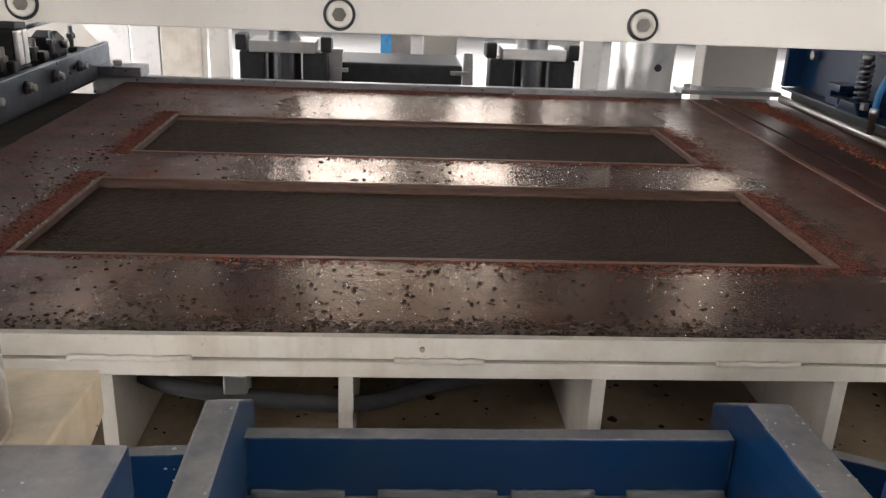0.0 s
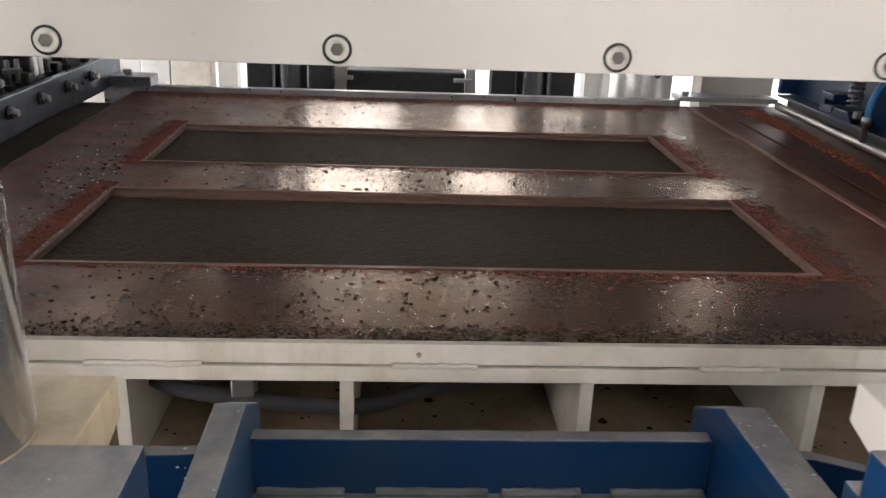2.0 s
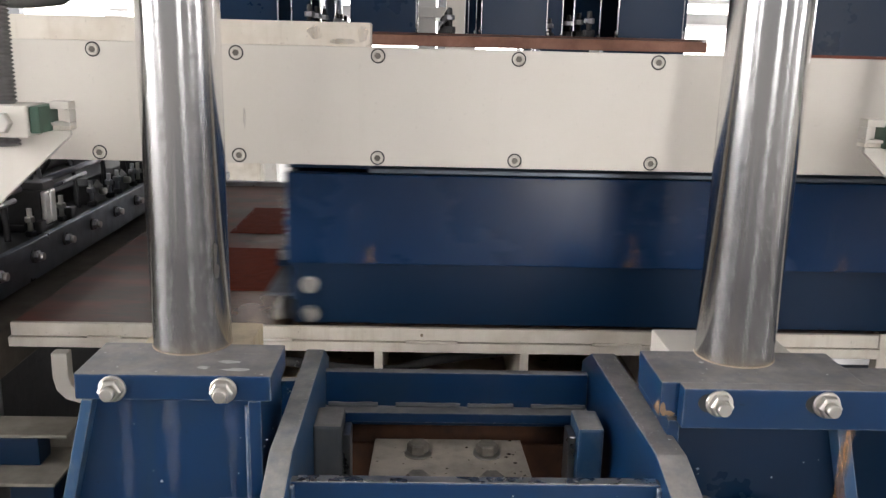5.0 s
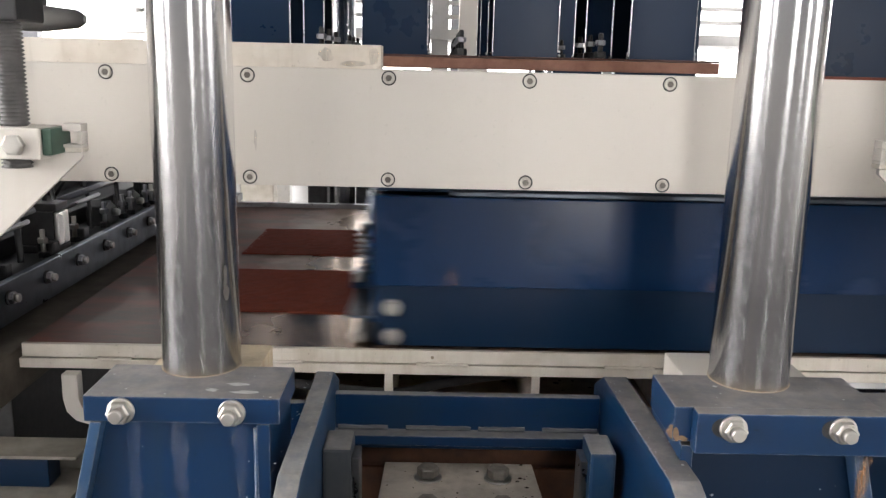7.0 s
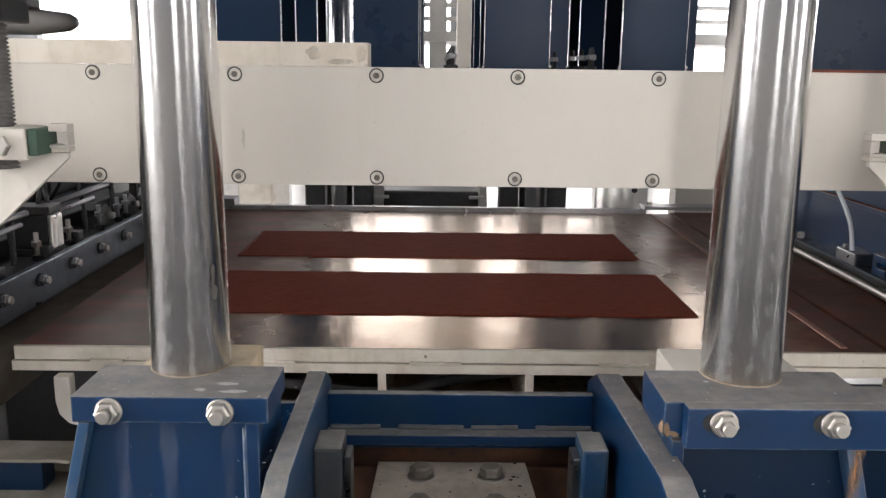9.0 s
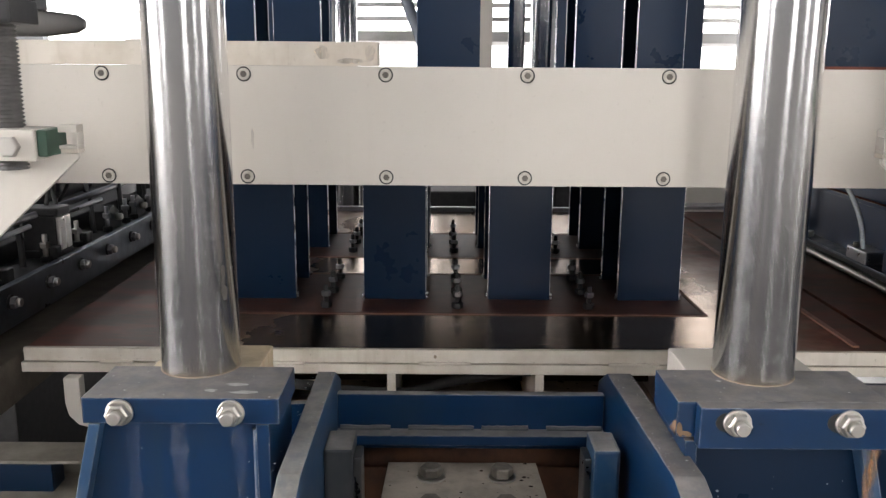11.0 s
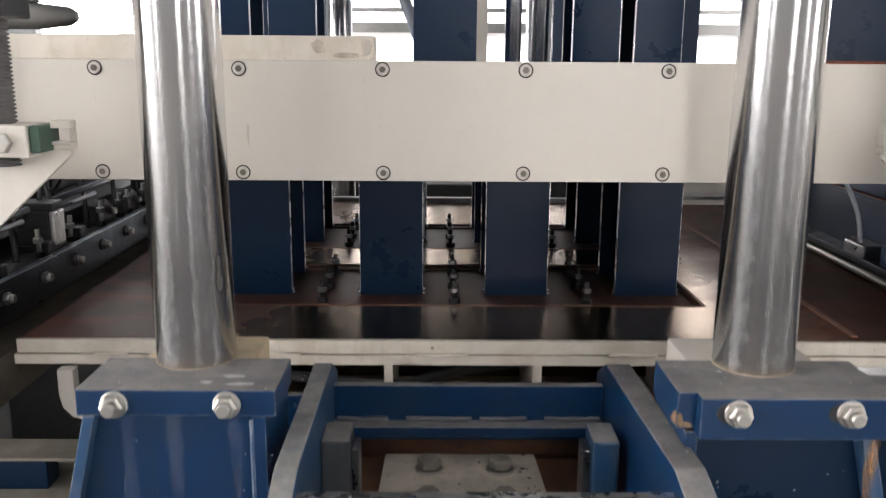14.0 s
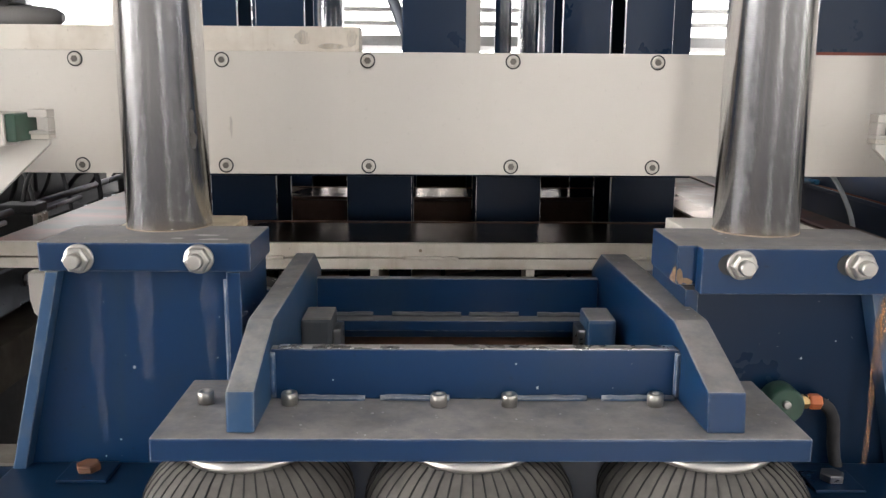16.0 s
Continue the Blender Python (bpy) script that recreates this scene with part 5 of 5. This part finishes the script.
def make_lever(s, xr):
    """s = 1: the left one as modelled; -1 mirrors it about x = 0.155."""
    def X(x):
        return x if s > 0 else 0.31 - x
    def bx(x0, x1, *r):
        a, b = sorted((X(x0), X(x1)))
        return box(B(), a, b, *r)
    lv = thing("screw_lever", (X(-0.62), -0.15, 0.3), "cream triangular lever plate with threaded spindle and green nut block", "machine lever", "spindle levers")
    part("lever_plate", prism(B(), [(X(-0.463), 0.463), (X(-0.463), 0.455), (X(-0.615), 0.315), (X(-1.16), 0.25), (X(-1.16), 0.463)], "y", -0.155, -0.145, 0.0015), CREAM, lv)
    part("lever_top", prism(B(), [(X(-0.462), -0.155), (X(-0.462), -0.13), (X(-1.16), -0.06), (X(-1.16), -0.155)], "z", 0.4635, 0.47, 0.001), CREAM_DUSTY, lv)
    nut = part("nut_block", bx(-0.6, -0.504, -0.205, -0.13, 0.456, 0.503, 0.003), CREAM, lv, "cream nut block")
    part("nut_side", bx(-0.5035, -0.4885, -0.2, -0.13, 0.462, 0.502, 0.003), GREEN, nut, "green painted side")
    part("nut_bolt", hexagon(B(), (X(-0.54), -0.205, 0.478), "y", 0.0165, -0.0005, -0.012), ZINC, nut)
    bm = B()
    for x0, x1, z0, z1 in ((-0.489, -0.46, 0.4955, 0.507), (-0.468, -0.46, 0.476, 0.495), (-0.489, -0.46, 0.4705, 0.4755)):
        a, b = sorted((X(x0), X(x1)))
        box(bm, a, b, -0.16, -0.135, z0, z1, 0.001)
    part("slot_piece", bm, CREAM, lv, "cream slotted end piece")
    prof = []
    z = 0.44
    while z < 1.0:
        prof += [(0.0225, z), (0.0225, z + 0.0012), (0.0185, z + 0.0035)]
        z += 0.006
    part("spindle", turned(B(), prof, (X(-0.558), -0.165, 0), "z", 24), SPINDLE, lv, "dark grey threaded spindle")
    part("spindle_collar", bx(-0.61, -0.52, -0.21, -0.12, 0.655, 0.69, 0.004), BLACK, lv)
    for o in lv.children:
        o.location.z -= 0.013
    return lv


SPINDLE = matte("dark_thread", (0.06, 0.058, 0.055), (0.1, 0.095, 0.09), 0.45, 40, 0.2, 0.001)
make_lever(1, 0)
make_lever(-1, 0)
bm = B()
for side, xx in (("west", -1.3), ("east", 1.48)):
    bm = B()
    box(bm, xx - 0.15, xx + 0.15, -0.16, 0.0 - 0.002, FLOOR, 1.9, 0.004)
    single("machine_post", bm, CREAM, (xx, -0.08, FLOOR), "cream painted upright of the press frame", "machine post", "press frame posts")

# out of view; added to keep the skylight off the mould
cr = thing("shade_crown", (0.1, 1.2, 1.62), "unseen cream crown added above the head to shade the press", "machine frame")
part("crown_body", box(B(), -1.45, 1.63, -0.15, 2.9, 1.75, 2.4, 0.01), CREAM_DUSTY, cr)
part("crown_flange", box(B(), -1.45, 1.63, 0.1, 2.9, 1.62, 1.7495, 0.01), BLUE_SHADED, cr, "dark blue lower flange")
# ---------------------------------------------------------------- under-frame to the left
uf = thing("side_channel", (-0.8, 0.15, FLOOR), "dirty grey channel under-frame with a dark blue bar", "machine frame")
part("channel_top", box(B(), -1.3, -0.71, 0.3, 0.4, -0.293, -0.285, 0.002), CHANNEL, uf, "dirty top flange")
part("channel_web", box(B(), -1.3, -0.715, 0.392, 0.4, -0.36, -0.2935, 0.001), CHANNEL, uf)
part("channel_foot", box(B(), -1.3, -0.71, 0.22, 0.4, -0.369, -0.3605, 0.002), CHANNEL, uf, "dirty lower flange")
part("blue_bar", box(B(), -1.3, -0.775, 0.3, 0.36, -0.36, -0.2935, 0.003), BLUE_SHADED, uf, "dark blue bar inside the channel")
part("long_beam", prism(B(), [(-0.98, 0.0), (-0.8, 0.0), (-0.82, 1.9), (-0.98, 1.9)], "z", -0.12, -0.02, 0.004), GROUND_SAND, uf, "long beam coated with dirt")
part("side_skirt", box(B(), -1.6, -0.56, 0.42, 0.46, FLOOR, -0.37, 0.004), BLUE_SHADED, uf, "dark machine skirt")
part("gear_bed", box(B(), -1.3, -0.9, 0.41, 2.1, FLOOR, -0.125, 0.004), BLACK, uf, "black bed under the clamping gear")
# legs coloured dark for the shade below the channel
part("leg", box(B(), -1.2, -1.1, 0.3, 0.38, FLOOR, -0.3695, 0.003), BLUE_SHADED, uf)
part("leg", box(B(), -0.85, -0.75, 0.3, 0.38, FLOOR, -0.3695, 0.003), BLUE_SHADED, uf)
bf = thing("machine_plinth", (0.15, 0.0, FLOOR), "dark blue machine base frame under the springs", "machine frame")
part("base_beam", box(B(), -0.6, 0.95, -0.55, -0.15, -0.95, -0.49, 0.005), BLUE_SHADED, bf)
part("spring_table", box(B(), -0.5, 0.8, -0.56, -0.28, -0.489, -0.425, 0.004), BLUE_SHADED, bf)
part("rear_beam", box(B(), -0.6, 0.95, 0.5, 1.9, -0.95, -0.5, 0.005), BLUE_SHADED, bf)

# ---------------------------------------------------------------- rear of the machine


def make_rear_column(x):
    rc = thing("rear_column", (x, 2.45, -0.4), "steel rear guide column with clamp plate between black rubber buffers", "guide column", "rear guide columns")
    part("rod", turned(B(), [(0.06, -0.3), (0.06, 1.3)], (x, 2.45, 0), "z", 40), CHROME, rc)
    part("clamp_plate", box(B(), x - 0.115, x + 0.115, 2.37, 2.53, 0.055, 0.095, 0.004), STEEL_PALE, rc, "pale steel clamp plate")
    for s in (-1, 1):
        part("buffer", box(B(), x + s * 0.11 - 0.045, x + s * 0.11 + 0.045, 2.4, 2.5, -0.2, 0.054, 0.01), BLACK, rc, "black rubber buffer")
        part("buffer_top", box(B(), x + s * 0.15 - 0.02, x + s * 0.15 + 0.02, 2.41, 2.5, 0.0545, 0.11, 0.008), BLACK, rc)
    part("foot", box(B(), x - 0.14, x + 0.14, 2.34, 2.56, -0.45, -0.2005, 0.004), BLUE, rc, "blue foot bracket")
    return rc


STEEL_PALE = metal("pale_steel", (0.6, 0.59, 0.57), 0.4)
for x in (-0.345, 0.545):
    make_rear_column(x)

part("right_skirt", box(B(), 0.84, 1.9, 0.31, 0.4, FLOOR, -0.125, 0.004), BLUE_SHADED, bf, "dark machine skirt")
rb = thing("rear_box", (0.07, 2.6, -0.3), "black rubber belt box between white stand frames", "machine part")
part("box_body", box(B(), -0.16, 0.3, 2.5, 2.8, -0.2, 0.012, 0.01), BLACK, rb)
for x in (-0.19, 0.325):
    s = -1 if x < 0 else 1
    part("stand", prism(B(), [(x - 0.03, -0.3), (x + 0.03, -0.3), (x + 0.03 - s * 0.02, 0.06), (x - 0.02, 0.06)], "y", 2.49, 2.53, 0.003), STEEL_PALE, rb, "pale stand frame")
    part("stand_arm", box(B(), min(x, x - s * 0.07), max(x, x - s * 0.07), 2.47, 2.489, -0.02, -0.006, 0.002), STEEL_PALE, rb)
part("support", box(B(), -0.25, 0.4, 2.48, 2.85, -0.5, -0.3005, 0.004), BLUE_SHADED, rb)

rf = thing("rear_gantry", (0.1, 2.9, FLOOR), "cream and grey frame posts at the rear of the press", "machine frame")
for x0, x1, y, m in ((-2.4, -1.201, 3.6, CREAM), (-1.2, -1.06, 3.5, STEEL_PALE), (-1.059, -0.865, 3.5, CREAM_DUSTY), (1.3, 1.6, 2.75, CREAM)):
    part("post", box(B(), x0, x1, y, y + 0.12, FLOOR, 0.5, 0.006), m, rf)
for x0, x1 in ((-1.35, -0.86), (-0.8, -0.44), (0.66, 0.93), (1.0, 1.42), (1.66, 2.7)):
    part("panel", box(B(), x0, x1, 3.0, 3.1, 0.36, 2.4, 0.006), BLUE_SHADED, rf, "dark blue rear panel")
part("top_rail", box(B(), -2.72, 2.9, 2.99, 3.11, 2.4005, 2.52, 0.006), BLUE_SHADED, rf, "dark blue rail carrying the rear panels")
for x in (-2.66, 2.84):
    part("post", box(B(), x - 0.06, x + 0.06, 2.995, 3.105, FLOOR, 2.4, 0.006), CREAM, rf)
part("strut", prism(B(), [(-1.75, 0.39), (-1.201, 0.39), (-1.201, -0.24)], "y", 3.5, 3.56, 0.002), STEEL_PALE, rf, "grey gusset strut")
part("grey_cylinder", turned(B(), [(0.12, FLOOR), (0.12, 0.35), (0.1, 0.37)], (1.0, 2.6, 0), "z", 36), STEEL_PALE, rf, "grey vertical tube")
part("port", turned(B(), [(0.014, 0), (0.014, -0.004)], (1.03, 2.485, 0.03), "y", 16), BLACK, rf)

mo = thing("drive_motor", (-1.1, 0.9, 0.4), "dark grey cylindrical drive with tapered end", "motor")
DARK_GREY = paint("dark_grey_paint", (0.15, 0.145, 0.135), (0.1, 0.095, 0.09), 0.4, None, 0.4, 10.0)
part("housing", turned(B(), [(0.03, -1.5), (0.034, -1.49), (0.034, -0.97), (0.024, -0.885), (0.012, -0.866)], (0, 0.9, 0.69), "x", 32), DARK_GREY, mo)
part("collar", box(B(), -1.12, -0.98, 0.86, 0.94, 0.725, 0.78, 0.005), BLACK, mo)
part("pedestal", box(B(), -1.5, -1.3, 0.82, 0.98, 0.3405, 0.66, 0.004), DARK_GREY, mo)

# ---------------------------------------------------------------- far clutter in the hall
fr = thing("steel_stair", (0.2, 6.0, FLOOR), "white steel platform with slatted rails in the bright hall", "platform")
for x in (-2.4, -1.2, 0.1, 1.5, 3.2):
    part("post", box(B(), x - 0.07, x + 0.07, 5.6, 5.74, FLOOR, 3.4, 0.004), STEEL_PALE, fr)
for z in (0.95, 1.06, 1.17, 1.28, 1.4, 1.52, 1.64):
    part("slat", box(B(), -2.4, 3.2, 5.745, 5.78, z, z + 0.035, 0.002), STEEL_PALE, fr)
part("deck", box(B(), -2.4, 3.2, 5.5, 6.8, 0.78, 0.86, 0.004), STEEL_PALE, fr)
cp = single("hall_pillar", box(B(), 0.24, 0.46, 5.0, 5.2, FLOOR, TOP, 0.006), CREAM, (0.35, 5.1, FLOOR), "pale painted hall pillar", "pillar")
bs = single("blue_pedestal", box(B(), -0.12, 0.22, 10.6, 10.8, FLOOR, -0.74, 0.006), HOSE_BLUE, (0.05, 10.7, FLOOR), "small blue steel pedestal in the hall", "pedestal")

# ---------------------------------------------------------------- movement
FEED_X = [(0.0, 1.307), (2.3, 1.307), (2.4, 1.23), (2.5, 1.06), (2.6, 0.85), (2.7, 0.62), (2.8, 0.44), (2.9, 0.23), (3.0, 0.03), (3.1, -0.2), (3.2, -0.315), (3.3, -0.32), (3.5, -0.314), (3.6, -0.4),
          (3.8, -0.585), (3.9, -0.6), (4.0, -0.635), (4.1, -0.715), (4.2, -0.78), (4.3, -0.76), (4.4, -0.675), (4.5, -0.555), (4.6, -0.4), (4.7, -0.24),
          (4.95, -0.15), (5.3, -0.7), (5.7, -0.25), (6.1, -0.7), (6.5, -0.6), (6.8, -0.356), (6.9, -0.243), (7.0, -0.047), (7.1, 0.103), (7.2, 0.287), (7.3, 0.493), (7.4, 0.67), (7.5, 0.81),
          (7.6, 0.845), (7.7, 0.866), (7.9, 0.92), (8.0, 0.982), (8.2, 1.12), (8.4, 1.19), (8.6, 1.285), (8.8, 1.307), (16.0, 1.307)]
RISE = [(0.0, 0.0), (13.9, 0.0), (14.0, 0.011), (14.1, 0.045), (14.2, 0.088), (14.3, 0.122), (14.4, 0.145), (14.5, 0.169), (14.6, 0.2), (14.7, 0.213), (14.8, 0.215), (16.0, 0.215)]
TAMP = [(0.0, 0.615), (8.65, 0.615), (8.8, 0.605), (9.0, 0.575), (9.2, 0.53), (9.7, 0.36), (10.3, 0.12), (10.7, 0.03), (11.1, 0.0), (16.0, 0.0)]


def motions():
    walk(feeder, [(t, pose(x, 1.1, 0.0)) for t, x in FEED_X])
    for ob in [mould, yoke, lift_plate, valve, *columns, *brackets]:
        o = ORIGIN[ob]
        walk(ob, [(t, pose(o.x, o.y, o.z + dz)) for t, dz in RISE])
    for _, top, middle in springs:
        walk(top, [(t, pose(0, 0, dz)) for t, dz in RISE])
        walk(middle, [(t, pose(0, 0, dz * 0.5)) for t, dz in RISE])
    o = ORIGIN[tamper]
    walk(tamper, [(t, pose(o.x, o.y, o.z + dz)) for t, dz in TAMP])
    # the face mix travels inside the feed box, drops into the cavities and is pressed down
    for ob in face:
        o = ORIGIN[ob]
        rows = [(t, pose(o.x + x + 0.78, o.y, o.z + 0.035)) for t, x in FEED_X if t <= 4.2]
        rows += [(4.3, pose(o.x, o.y, o.z)), (9.9, pose(o.x, o.y, o.z)), (11.1, pose(o.x, o.y, o.z - 0.03)), (16.0, pose(o.x, o.y, o.z - 0.03))]
        walk(ob, rows)
    for ob in core:
        o = ORIGIN[ob]
        walk(ob, [(0.0, pose(*o)), (9.9, pose(*o)), (11.1, pose(o.x, o.y, o.z - 0.03)), (16.0, pose(o.x, o.y, o.z - 0.03))])
    # the feed box sweeps crumbs and dust off the plate and takes them along
    for ob in (crumbs, dust, spill, *films):
        o = ORIGIN[ob]
        rows = [(0.0, pose(*o)), (4.2, pose(*o))]
        rows += [(t, pose(o.x + max(x + 0.78, 0.0), o.y, o.z)) for t, x in FEED_X if t > 4.2]
        walk(ob, rows)


motions()
